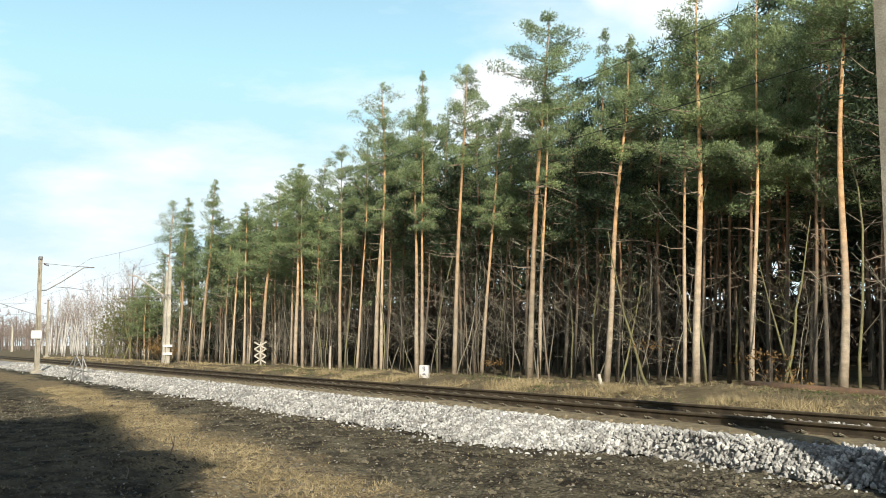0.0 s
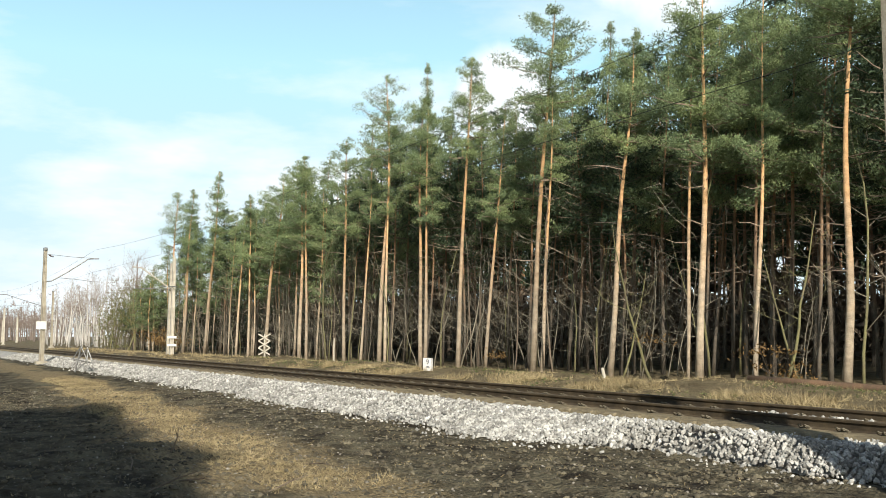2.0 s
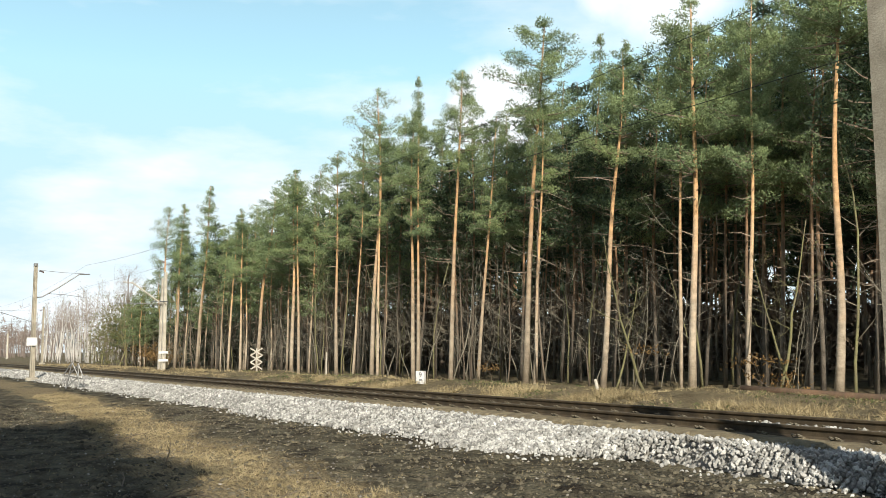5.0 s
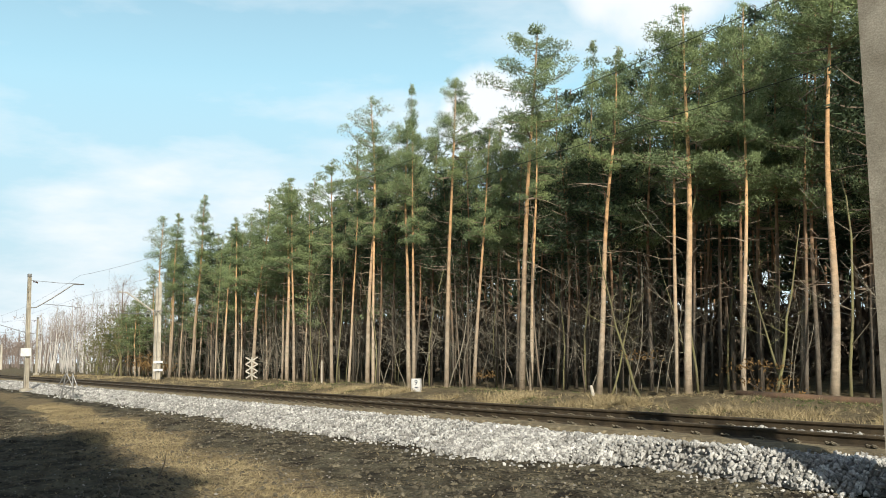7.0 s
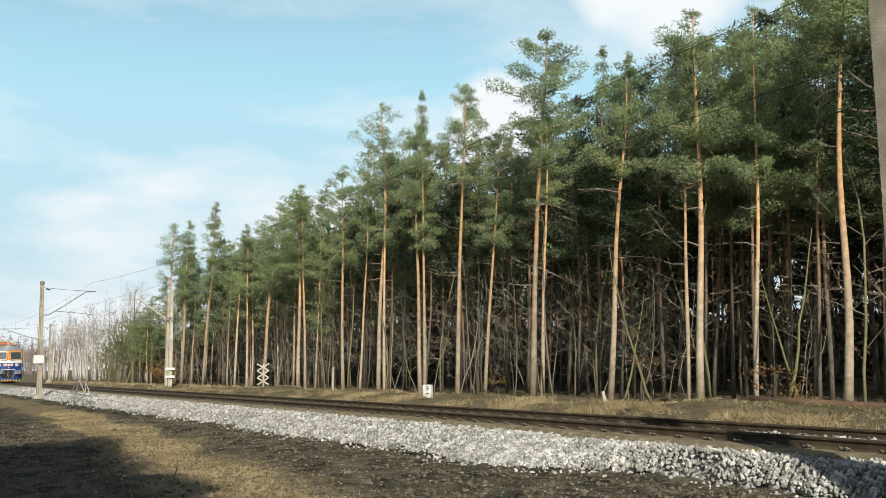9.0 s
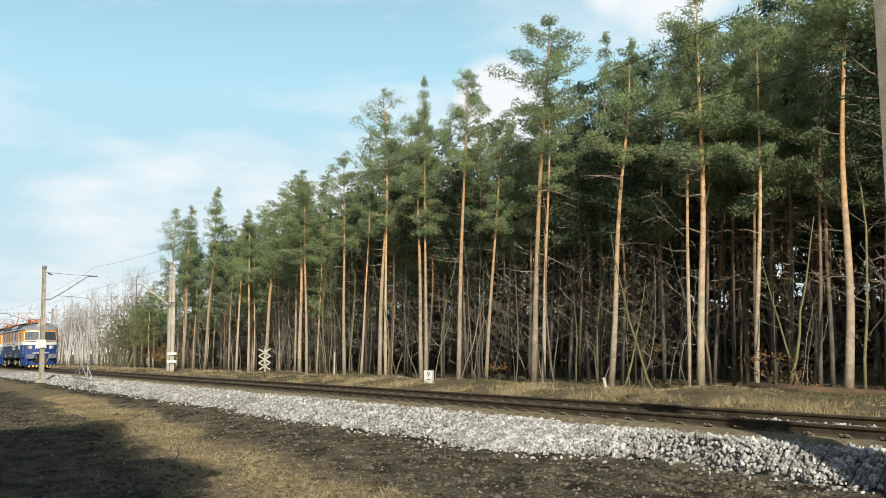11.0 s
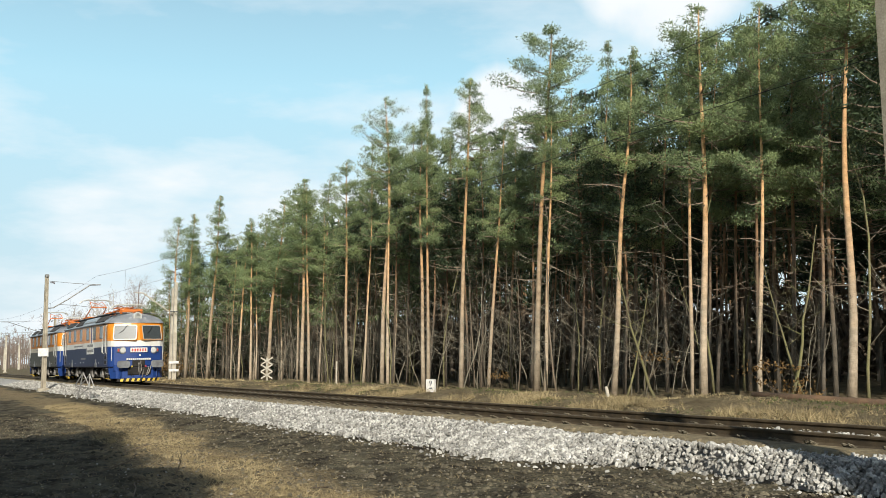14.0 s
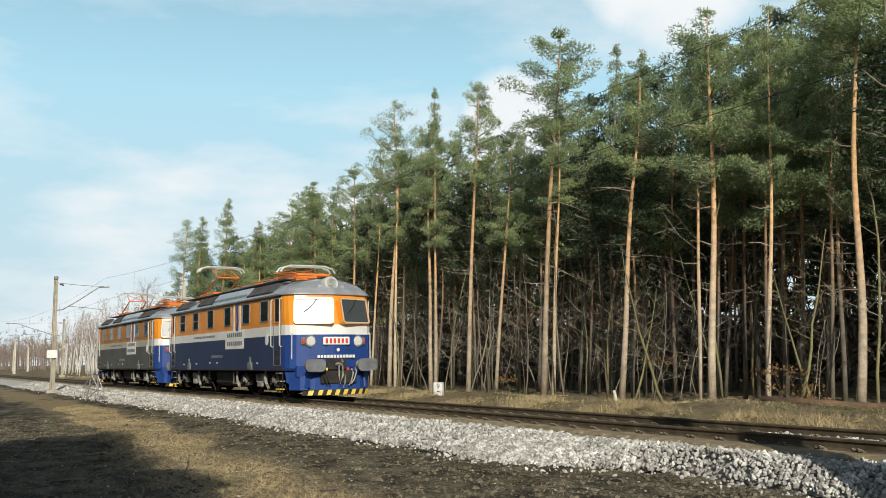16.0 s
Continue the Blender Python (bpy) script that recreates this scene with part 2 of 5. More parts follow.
M = {
    "soil": ground_material(),
    "clod": material("soil_clod", (0.165, 0.142, 0.095), 0.95, 0, (0.07, 0.059, 0.041), 4, 40, 0.6, 0.01, 0.4),
    "pebble": material("pale_pebble", (0.36, 0.33, 0.28), 0.9, 0, (0.24, 0.21, 0.17), 4, 40, 0.4, 0.01, 0.4),
    "straw": material("straw", (0.45, 0.36, 0.20), 0.9, 0, (0.27, 0.21, 0.11), 0.7, 30, 0, 0, 0.35),
    "green_grass": material("green_grass", (0.13, 0.15, 0.05), 0.9, 0, (0.07, 0.09, 0.03), 0.7, 30, 0, 0, 0.35),
    "stone": material("ballast_stone", (0.54, 0.525, 0.485), 0.9, 0, (0.29, 0.278, 0.25), 3.0, 40, 0.5, 0.01, 0.48),
    "bed": material("ballast_bed", (0.55, 0.53, 0.485), 0.95, 0, (0.23, 0.215, 0.19), 9, 38, 0.5, 0.04),
    "rail": material("rusty_rail", (0.115, 0.086, 0.052), 0.75, 0.1, (0.060, 0.045, 0.029), 4, 60, 0.3, 0.004),
    "railtop": material("worn_rail_top", (0.27, 0.22, 0.15), 0.5, 0.5, (0.17, 0.135, 0.09), 3, 80, 0.1, 0.002),
    "sleeper": material("stained_sleeper", (0.29, 0.24, 0.15), 0.9, 0, (0.18, 0.145, 0.09), 5, 50, 0.5, 0.01, 0.15),
    "clip": material("rail_clip", (0.20, 0.175, 0.125), 0.75, 0.2, (0.12, 0.10, 0.07), 20, 80, 0.2, 0.003, 0.2),
    "concrete": material("weathered_concrete", (0.47, 0.42, 0.33), 0.9, 0, (0.30, 0.265, 0.20), 2.2, 45, 0.6, 0.012),
    "pale_concrete": material("pale_concrete", (0.62, 0.57, 0.47), 0.9, 0, (0.45, 0.40, 0.32), 2.2, 45, 0.5, 0.01),
    "white": material("white_paint", (0.80, 0.79, 0.76), 0.6, 0, (0.66, 0.64, 0.60), 6, 70, 0.1, 0.003),
    "steel": material("galvanised_steel", (0.33, 0.33, 0.32), 0.55, 0.6, (0.2, 0.19, 0.17), 8, 60, 0.2, 0.003),
    "wire": material("dark_wire", (0.05, 0.05, 0.05), 0.6, 0.5),
    "brown_porcelain": material("porcelain", (0.12, 0.06, 0.04), 0.3, 0),
    "pine_bark": bark_material("pine_bark", (0.52, 0.42, 0.305), (0.72, 0.425, 0.205), 2.8, 7.5),
    # pine bark again, darkened to paint in the shade under the canopy
    "shaded_bark": bark_material("shaded_pine_bark", (0.155, 0.13, 0.10), (0.38, 0.22, 0.115), 3.0, 7.0),
    "birch_bark": material("birch_bark", (0.54, 0.50, 0.45), 0.8, 0, (0.28, 0.25, 0.21), 3.0, 14, 0.4, 0.01, 0.2, lo=0.3, hi=0.5),
    "moss_bark": material("mossy_bark", (0.22, 0.21, 0.09), 0.95, 0, (0.18, 0.155, 0.09), 2.5, 30, 0.6, 0.02, 0.25),
    "twig": material("bare_twigs", (0.20, 0.16, 0.115), 0.9, 0, (0.14, 0.105, 0.075), 1.5, 30, 0, 0, 0.3),
    "bough": material("pine_bough", (0.32, 0.25, 0.18), 0.9, 0, (0.17, 0.125, 0.09), 1.5, 30, 0, 0, 0.3),
    "sapling_bark": material("pale_sapling_bark", (0.31, 0.275, 0.205), 0.9, 0, (0.18, 0.155, 0.115), 1.5, 30, 0.2, 0.01, 0.35),
    "twig_far": material("far_twigs", (0.30, 0.235, 0.19), 0.9, 0, (0.22, 0.17, 0.14), 1.5, 30, 0, 0, 0.2),
    "dead_leaf": leaf_material("dead_beech_leaf", (0.34, 0.215, 0.09), (0.22, 0.13, 0.05)),
    "needle": leaf_material("pine_needles", (0.30, 0.36, 0.155), (0.15, 0.205, 0.105), 0.12),
    # darker copy of the needles: shade among the inner crowns is in the colour
    "needle_shaded": leaf_material("shaded_pine_needles", (0.075, 0.105, 0.052), (0.04, 0.062, 0.034), 0.12),
    "ivy": leaf_material("shrub_leaf", (0.25, 0.235, 0.10), (0.15, 0.15, 0.06)),
    "log": material("felled_log", (0.20, 0.12, 0.07), 0.9, 0, (0.11, 0.075, 0.05), 3, 40, 0.7, 0.02),
    "orange": material("orange_paint", (0.80, 0.31, 0.035), 0.28, 0, (0.72, 0.25, 0.025), 1.2, 60, 0.05, 0.002, 0, 0.6, 0.0),
    "blue": material("blue_paint", (0.018, 0.055, 0.22), 0.42, 0, (0.015, 0.047, 0.19), 1.0, 60, 0.05, 0.002, 0, 0.5, 0.0),
    "band": material("cream_white_band", (0.78, 0.77, 0.73), 0.33, 0, (0.68, 0.66, 0.61), 1.2, 60, 0.05, 0.002, 0, 0.55, 0.0),
    # flank blue, darker and greyer than the cab-end blue
    "dark_flank": material("dark_blue_flank", (0.026, 0.040, 0.095), 0.42, 0, (0.021, 0.033, 0.078), 1.0, 60, 0.05, 0.002, 0, 0.18),
    "dull_orange": material("faded_orange_paint", (0.46, 0.20, 0.055), 0.6, 0, (0.36, 0.16, 0.05), 1.2, 60, 0.05, 0.002, 0, 0.15),
    "dull_band": material("dirty_cream_band", (0.50, 0.46, 0.38), 0.6, 0, (0.38, 0.35, 0.29), 1.2, 60, 0.05, 0.002, 0, 0.15),
    "dull_slate": material("dusty_grey_flank_paint", (0.105, 0.108, 0.095), 0.65, 0, (0.078, 0.080, 0.072), 1.0, 60, 0.05, 0.002, 0, 0.15),
    "crib": material("oily_track_gravel", (0.31, 0.25, 0.145), 0.95, 0, (0.17, 0.135, 0.08), 4, 40, 0.9, 0.03),
    "roof": material("silver_roof_paint", (0.48, 0.49, 0.50), 0.38, 0.45, (0.34, 0.35, 0.36), 1.5, 50, 0.1, 0.003),
    "dark_roof": material("sooty_roof", (0.075, 0.075, 0.078), 0.8, 0.1, (0.04, 0.04, 0.04), 2.5, 50, 0.2, 0.004),
    "grey_metal": material("grey_metal", (0.26, 0.27, 0.28), 0.5, 0.5, (0.17, 0.17, 0.18), 4, 60, 0.1, 0.003),
    "black": material("grimy_underframe", (0.018, 0.017, 0.016), 0.9, 0.0, (0.034, 0.030, 0.026), 5, 50, 0.4, 0.006),
    "grime": material("dusty_casting", (0.36, 0.34, 0.31), 0.8, 0.0, (0.10, 0.09, 0.08), 5, 50, 0.3, 0.006),
    "yellow": material("yellow_paint", (0.78, 0.56, 0.08), 0.5, 0, (0.62, 0.42, 0.06), 4, 60),
    "red": material("red_paint", (0.60, 0.06, 0.05), 0.5, 0, (0.45, 0.05, 0.04), 4, 60),
    "panto_orange": material("orange_insulator_paint", (0.72, 0.20, 0.03), 0.5, 0, (0.55, 0.15, 0.03), 5, 60),
    "panto_white": material("pale_pantograph_tube", (0.62, 0.62, 0.58), 0.5, 0.2, (0.5, 0.5, 0.46), 5, 60),
    "glass": glass_material("window_glass", (0.02, 0.028, 0.03), 0.06),
    "screen": glass_material("dusty_windscreen", (0.06, 0.07, 0.075), 0.27),
    "lens": glass_material("lamp_lens", (0.55, 0.55, 0.52), 0.15),
    "rubber": material("black_rubber", (0.02, 0.02, 0.02), 0.7),
    "ink": material("dark_lettering", (0.12, 0.13, 0.16), 0.6),
}


# ---- geometry helpers ----
class Geo:
    """Collects points and faces for one mesh."""

    def __init__(self):
        self.v, self.f = [], []

    def add(self, v, f):
        o = len(self.v)
        self.v.extend(v)
        self.f.extend([tuple(i + o for i in q) for q in f])
        return self

    def box(self, c, s, rz=0.0, rx=0.0, ry=0.0, ch=0.0):
        """A block about c; ch chamfers its long edges."""
        m = Euler((rx, ry, rz)).to_matrix()
        x, y, z = s[0] / 2, s[1] / 2, s[2] / 2
        if ch <= 0:
            p = [(-x, -y, -z), (x, -y, -z), (x, y, -z), (-x, y, -z), (-x, -y, z), (x, -y, z), (x, y, z), (-x, y, z)]
            f = [(0, 3, 2, 1), (4, 5, 6, 7), (0, 1, 5, 4), (1, 2, 6, 5), (2, 3, 7, 6), (3, 0, 4, 7)]
        else:
            p, f = [], []
            for zz, k in ((-z, ch), (-z + ch, 0), (z - ch, 0), (z, ch)):
                a, b = x - k, y - k
                p += [(-a + (ch - k) * 1, -b, zz), (a - (ch - k), -b, zz), (a, -b + (ch - k), zz), (a, b - (ch - k), zz),
                      (a - (ch - k), b, zz), (-a + (ch - k), b, zz), (-a, b - (ch - k), zz), (-a, -b + (ch - k), zz)]
            for i in range(3):
                for j in range(8):
                    f.append((i * 8 + j, i * 8 + (j + 1) % 8, i * 8 + 8 + (j + 1) % 8, i * 8 + 8 + j))
            f += [tuple(range(7, -1, -1)), tuple(range(24, 32))]
        return self.add([tuple(m @ Vector(q) + Vector(c)) for q in p], f)

    def tube(self, pts, radii, n=6, cap=True):
        pts = [Vector(p) for p in pts]
        if not hasattr(radii, "__len__"):
            radii = [radii] * len(pts)
        v, f = [], []
        for i, p in enumerate(pts):
            d = (pts[min(i + 1, len(pts) - 1)] - pts[max(i - 1, 0)]).normalized()
            a = d.cross(Vector((0, 0, 1)) if abs(d.z) < 0.9 else Vector((1, 0, 0))).normalized()
            b = d.cross(a)
            for k in range(n):
                t = 2 * math.pi * k / n
                v.append(tuple(p + (a * math.cos(t) + b * math.sin(t)) * radii[i]))
        for i in range(len(pts) - 1):
            for k in range(n):
                f.append((i * n + k, i * n + (k + 1) % n, (i + 1) * n + (k + 1) % n, (i + 1) * n + k))
        if cap:
            f += [tuple(range(n - 1, -1, -1)), tuple(range((len(pts) - 1) * n, len(pts) * n))]
        return self.add(v, f)

    def disc(self, c, axis, rads, n=20):
        """A turned body: (offset along axis, radius) pairs."""
        a = Vector(axis).normalized()
        return self.tube([Vector(c) + a * o for o, r in rads], [max(r, 0.0005) for o, r in rads], n)

    def prism(self, outline, z0, z1):
        n = len(outline)
        return self.add([(x, y, z0) for x, y in outline] + [(x, y, z1) for x, y in outline],
                        [tuple(range(n - 1, -1, -1)), tuple(range(n, 2 * n))] + [(i, (i + 1) % n, n + (i + 1) % n, n + i) for i in range(n)])

    def mesh(self, name, mat, smooth=False):
        me = bpy.data.meshes.new(name)
        me.from_pydata(self.v, [], self.f)
        me.materials.append(mat)
        if smooth:
            me.polygons.foreach_set("use_smooth", [True] * len(me.polygons))
        me.update()
        return me


def part(name, geo, mat, parent=None, label="", smooth=False):
    """One mesh object under a thing or part."""
    ob = new(name, geo if isinstance(geo, bpy.types.Mesh) else geo.mesh(name, M[mat], smooth))
    if parent is not None:
        ob.parent = parent
    return tagged(ob, label)


def thing(name, label, category, group="", kind="", at=None):
    ob = tagged(new(name), label, category, group, kind)
    if at is not None:
        ob.matrix_basis = at
    return ob
# ---- ground ----
TRACK_Y = 12.04


def smooth_step(a, b, x):
    t = min(1.0, max(0.0, (x - a) / (b - a)))
    return t * t * (3 - 2 * t)


def ballast_foot(x):
    """How far the ballast reaches towards the viewer."""
    return 9.0 + 1.15 * smooth_step(-13.5, -10.0, x) + 0.35 * noise.noise((x * 0.35, 3.1, 0)) + 0.12 * noise.noise((x * 1.7, 8.0, 0))


def ground_z(x, y):
    rough = 0.06 * noise.noise((x * 0.7, y * 0.7, 1.0)) + 0.045 * noise.noise((x * 2.1, y * 2.1, 5.0)) + 0.05 * noise.noise((x * 4.5, y * 4.5, 9.0))
    bank = 0.36 * smooth_step(16.0, 17.8, y) * (1 - 0.7 * smooth_step(20.5, 23.5, y)) * (1 + 0.6 * noise.noise((x * 0.3, y * 0.3, 2.0)))
    ridge = 0.10 * math.exp(-((y - 7.4) / 0.8) ** 2) * (0.6 + noise.noise((x * 0.4, 0, 7.0)))
    trench = -0.45 * math.exp(-((x + 15.4) / 0.9) ** 2 - ((y - 18.6) / 0.6) ** 2)
    near = smooth_step(250, 40, abs(x + 20) + abs(y))
    return -0.60 + (rough * (1.0 if y < 10 else 1.3) + ridge + trench) * near + (bank if -300 < x < 80 else 0.0) * near


def lines(stops):
    out = [stops[0][0]]
    for (a, step), (b, _) in zip(stops, stops[1:]):
        n = max(1, round((b - a) / step))
        out += [a + (b - a) * (i + 1) / n for i in range(n)]
    return out


def build_ground():
    xs = lines([(-2500, 400), (-500, 40), (-140, 4), (-60, 0.6), (-34, 0.17), (-4, 0.5), (6, 6), (60, 60), (600, 600), (2500, 1)])
    ys = lines([(-2500, 600), (-100, 20), (-20, 2), (-2, 0.16), (10.4, 0.6), (15, 0.28), (24.5, 1.5), (40, 8), (120, 60), (600, 600), (2500, 1)])
    g = Geo()
    g.v = [(x, y, ground_z(x, y)) for y in ys for x in xs]
    n = len(xs)
    g.f = [(j * n + i, j * n + i + 1, (j + 1) * n + i + 1, (j + 1) * n + i) for j in range(len(ys) - 1) for i in range(n - 1)]
    tagged(part("ground", g, "soil", None, smooth=True), "dark churned soil with patches of dry straw", "ground", kind="structure")


build_ground()


# ---- ballast and track ----
def ballast_z(x, y):
    """Height of the ballast's surface, or None outside it."""
    foot = ballast_foot(x)
    top = -0.235 + 0.03 * noise.noise((x * 0.8, y * 1.5, 4.0)) - 0.10 * math.exp(-((x + 12.6) / 0.7) ** 2 - ((y - 10.9) / 0.35) ** 2)
    if x > -11.5 and 11.4 < y < 12.7:
        top += 0.11 * smooth_step(-11.5, -10.5, x)
    if y < foot or y > 15.2:
        return None
    if y < 10.45:
        t = (y - foot) / (10.45 - foot)
        return -0.58 + (top + 0.58) * min(1.0, t * 1.12) ** 0.85
    if y > 13.7:
        return top - 0.45 * (y - 13.7) / 1.5
    return top


def stone_mesh(seed, size):
    """A broken stone: a jittered twenty-sided lump."""
    rnd = random.Random(seed)
    bm = bmesh.new()
    bmesh.ops.create_icosphere(bm, subdivisions=1, radius=size)
    sx, sy, sz = rnd.uniform(0.8, 1.3), rnd.uniform(0.7, 1.0), rnd.uniform(0.55, 0.85)
    for v in bm.verts:
        k = rnd.uniform(0.6, 1.25)
        v.co = Vector((v.co.x * sx * k, v.co.y * sy * k, v.co.z * sz * k))
    me = bpy.data.meshes.new("stone")
    bm.to_mesh(me)
    bm.free()
    me.materials.append(M["stone"])
    return me


def build_ballast():
    bed = tagged(new("ballast_bed"), "pale grey crushed stone ballast under the track", "ballast", kind="structure")
    xs = lines([(-420, 6), (-120, 1.0), (-50, 0.2), (6, 5), (60, 1)])
    g = Geo()
    cols = 33
    for x in xs:
        foot = ballast_foot(x)
        for k in range(cols):
            y = foot + (15.15 - foot) * k / (cols - 1)
            g.v.append((x, y, (ballast_z(x, min(15.19, max(y, foot + 1e-4))) or -0.64) - (0.05 if x > -50 else 0.02) - 0.16 * (1 - smooth_step(foot, foot + 0.45, y))))
    n = cols
    g.f = [(i * n + k, (i + 1) * n + k, (i + 1) * n + k + 1, i * n + k + 1) for i in range(len(xs) - 1) for k in range(n - 1)]
    part("stone_bed", g, "bed", bed, smooth=True)
    cr = Geo()
    cx = lines([(-420, 8), (-60, 1.0), (-30, 0.3), (30, 1)])
    cy = [10.70 + 0.168 * k for k in range(17)]
    cr.v = [(x, y, -0.153 + 0.014 * noise.noise((x * 3, y * 3, 2)) - (0.08 if k in (0, 16) else 0)) for x in cx for k, y in enumerate(cy)]
    cr.f = [(i * 17 + k, (i + 1) * 17 + k, (i + 1) * 17 + k + 1, i * 17 + k + 1) for i in range(len(cx) - 1) for k in range(16)]
    part("crib_gravel", cr, "crib", bed, "oily brown gravel packed between the sleepers", smooth=True)
    kinds = [stone_mesh(s, 0.052) for s in range(7)]
    raw = [(np.array([v.co for v in me.vertices]), np.array([p.vertices for p in me.polygons])) for me in kinds]
    rnd = random.Random(11)
    vs, fs, count, singles = [], [], 0, 0

    def drop(x, y, size):
        nonlocal count, singles
        z = ballast_z(x, y)
        if z is None:
            if y > 10.4 or y < ballast_foot(x) - 0.6 or rnd.random() > 0.5 * math.exp((y - ballast_foot(x)) / 0.11) + 0.03:
                return
            z = ground_z(x, y)
        k = rnd.randrange(7)
        turn = Euler((rnd.uniform(0, 6.3), rnd.uniform(0, 6.3), rnd.uniform(0, 6.3))).to_matrix()
        s = size * rnd.choice((0.55, 0.8, 1.0, 1.1, 1.5)) * rnd.uniform(0.9, 1.15)
        p = Vector((x, y, z + 0.004 + rnd.uniform(-0.012, 0.018)))
        if singles < 290 and -10.6 < x < -7.6 and y < 10.7 and rnd.random() < 0.5:
            ob = new("stone", kinds[k])
            ob.parent = bed
            ob.matrix_basis = Matrix.LocRotScale(p, turn.to_quaternion(), (s, s, s))
            singles += 1
            return
        v = raw[k][0] @ np.array(turn).T * s + np.array(p)
        vs.append(v)
        fs.append(raw[k][1] + count)
        count += len(v)

    for x0, x1, pitch, size in ((-15, -5.2, 0.055, 0.62), (-27, -15, 0.063, 0.60), (-46, -27, 0.088, 0.60), (-84, -46, 0.165, 0.92)):
        nx = int((x1 - x0) / pitch)
        for i in range(nx):
            x = x0 + (i + rnd.random()) * pitch
            y = 8.3
            while y < 11.08:
                drop(x, y + rnd.uniform(-0.5, 0.5) * pitch, size)
                y += pitch * (0.42 if x > -15 and ballast_foot(x) - 0.03 < y < 10.5 else 1.0)
            if rnd.random() < 0.75:
                y = 11.45
                while y < 14.9:
                    if not (12.62 < y < 12.95) and (y > 13.4 or (x > -11.5 and 11.7 < y < 12.5)):
                        drop(x, y + rnd.uniform(-0.5, 0.5) * pitch, size)
                    y += pitch * 1.6
    me = bpy.data.meshes.new("loose_stones")
    me.from_pydata(np.concatenate(vs).tolist(), [], np.concatenate(fs).tolist())
    me.materials.append(M["stone"])
    ob = new("loose_stones", me)
    ob.parent = bed
    ob["kind"] = "stuff"


def build_track():
    track = tagged(new("railway_track"), "single railway track with rusty rails on stained sleepers", "railway track", kind="structure")
    prof = [(-0.07, -0.17), (0.07, -0.17), (0.07, -0.158), (0.012, -0.13), (0.010, -0.05), (0.034, -0.036), (0.036, -0.012), (0.028, 0.0),
            (-0.028, 0.0), (-0.036, -0.012), (-0.034, -0.036), (-0.010, -0.05), (-0.012, -0.13), (-0.07, -0.158)]
    for side in (-0.7525, 0.7525):
        g = Geo()
        n = len(prof)
        xs = lines([(-500, 25), (-100, 10), (30, 1)])
        for x in xs:
            g.v += [(x, TRACK_Y + side + a, b) for a, b in prof]
        for i in range(len(xs) - 1):
            g.f += [(i * n + k, i * n + (k + 1) % n, (i + 1) * n + (k + 1) % n, (i + 1) * n + k) for k in range(n)]
        rail = part("rail", g, "rail", track, "rusty steel rail with a dull worn top")
        top = Geo().box((-235, TRACK_Y + side, 0.0015), (530, 0.05, 0.003))
        part("running_surface", top, "railtop", rail, "dull worn rail top")
    g = Geo()
    g.box((0, 0, -0.27), (0.28, 2.6, 0.2), ch=0.03)
    base = g.mesh("sleeper", M["sleeper"])
    c = Geo()
    for dx in (-0.045, 0.045):
        c.tube([(dx - 0.03, 0.0, 0.0), (dx - 0.035, -0.05, 0.035), (dx, -0.075, 0.05), (dx + 0.035, -0.045, 0.03), (dx + 0.02, 0.01, 0.012)], 0.011, 5)
    c.box((0, 0.02, 0.0), (0.17, 0.09, 0.02))
    clip = c.mesh("rail_clip", M["clip"])
    for i in range(250):
        x = 4.0 - 0.6 * i
        s = new("sleeper", base)
        s.parent = track
        s.location = (x, TRACK_Y, 0.005)
        if x > -38 and x < 0:
            for side in (-0.7525, 0.7525):
                for io in (-1, 1):
                    if io > 0 and x < -20:
                        continue
                    k = new("rail_clip", clip)
                    k.parent = track
                    k.location = (x, TRACK_Y + side + io * 0.095, -0.152)
                    k.rotation_euler = (0, 0, 0 if io < 0 else math.pi)


# ---- trees ----
def blade_fan(rng, centre, out, count, length, width):
    """Needles of one tuft: narrow triangles that spray outwards and up. Returns their points."""
    d = rng.normal(size=(count, 3)) * 0.75 + np.array(out) + np.array((0, 0, 0.35))
    d /= np.linalg.norm(d, axis=1)[:, None]
    side = np.cross(d, rng.normal(size=(count, 3)))
    side /= np.linalg.norm(side, axis=1)[:, None]
    l = length * rng.uniform(0.6, 1.25, (count, 1))
    a = centre + side * width + d * l * 0.08
    b = centre - side * width + d * l * 0.08
    c = centre + d * l
    return np.stack([a, b, c], 1).reshape(-1, 3)


def tri_mesh(name, points, mat):
    me = bpy.data.meshes.new(name)
    n = len(points) // 3
    me.from_pydata(points.tolist(), [], np.arange(n * 3).reshape(n, 3).tolist())
    me.materials.append(M[mat])
    return me


def pad_blades(rng, centre, size, count, length, width):
    """One cushion of needles: short blades scattered through a flattened clump, pointing outwards and up."""
    u = rng.normal(size=(count, 3))
    u /= np.linalg.norm(u, axis=1)[:, None]
    reach = np.where(rng.random((count, 1)) < 0.12, rng.uniform(1.0, 1.45, (count, 1)), rng.uniform(0.6, 1.0, (count, 1)))
    origin = centre + u * reach * np.array((size, size, size * 0.66))
    d = np.cross(u, rng.normal(size=(count, 3))) * 0.55 + u * 0.55 + rng.normal(size=(count, 3)) * 0.25 + np.array((0, 0, 0.35))
    d /= np.linalg.norm(d, axis=1)[:, None]
    side = np.cross(d, u + rng.normal(size=(count, 3)) * 0.22)
    side /= np.linalg.norm(side, axis=1)[:, None]
    l = length * rng.uniform(0.6, 1.3, (count, 1))
    return np.stack([origin + side * width, origin - side * width, origin + d * l], 1).reshape(-1, 3)


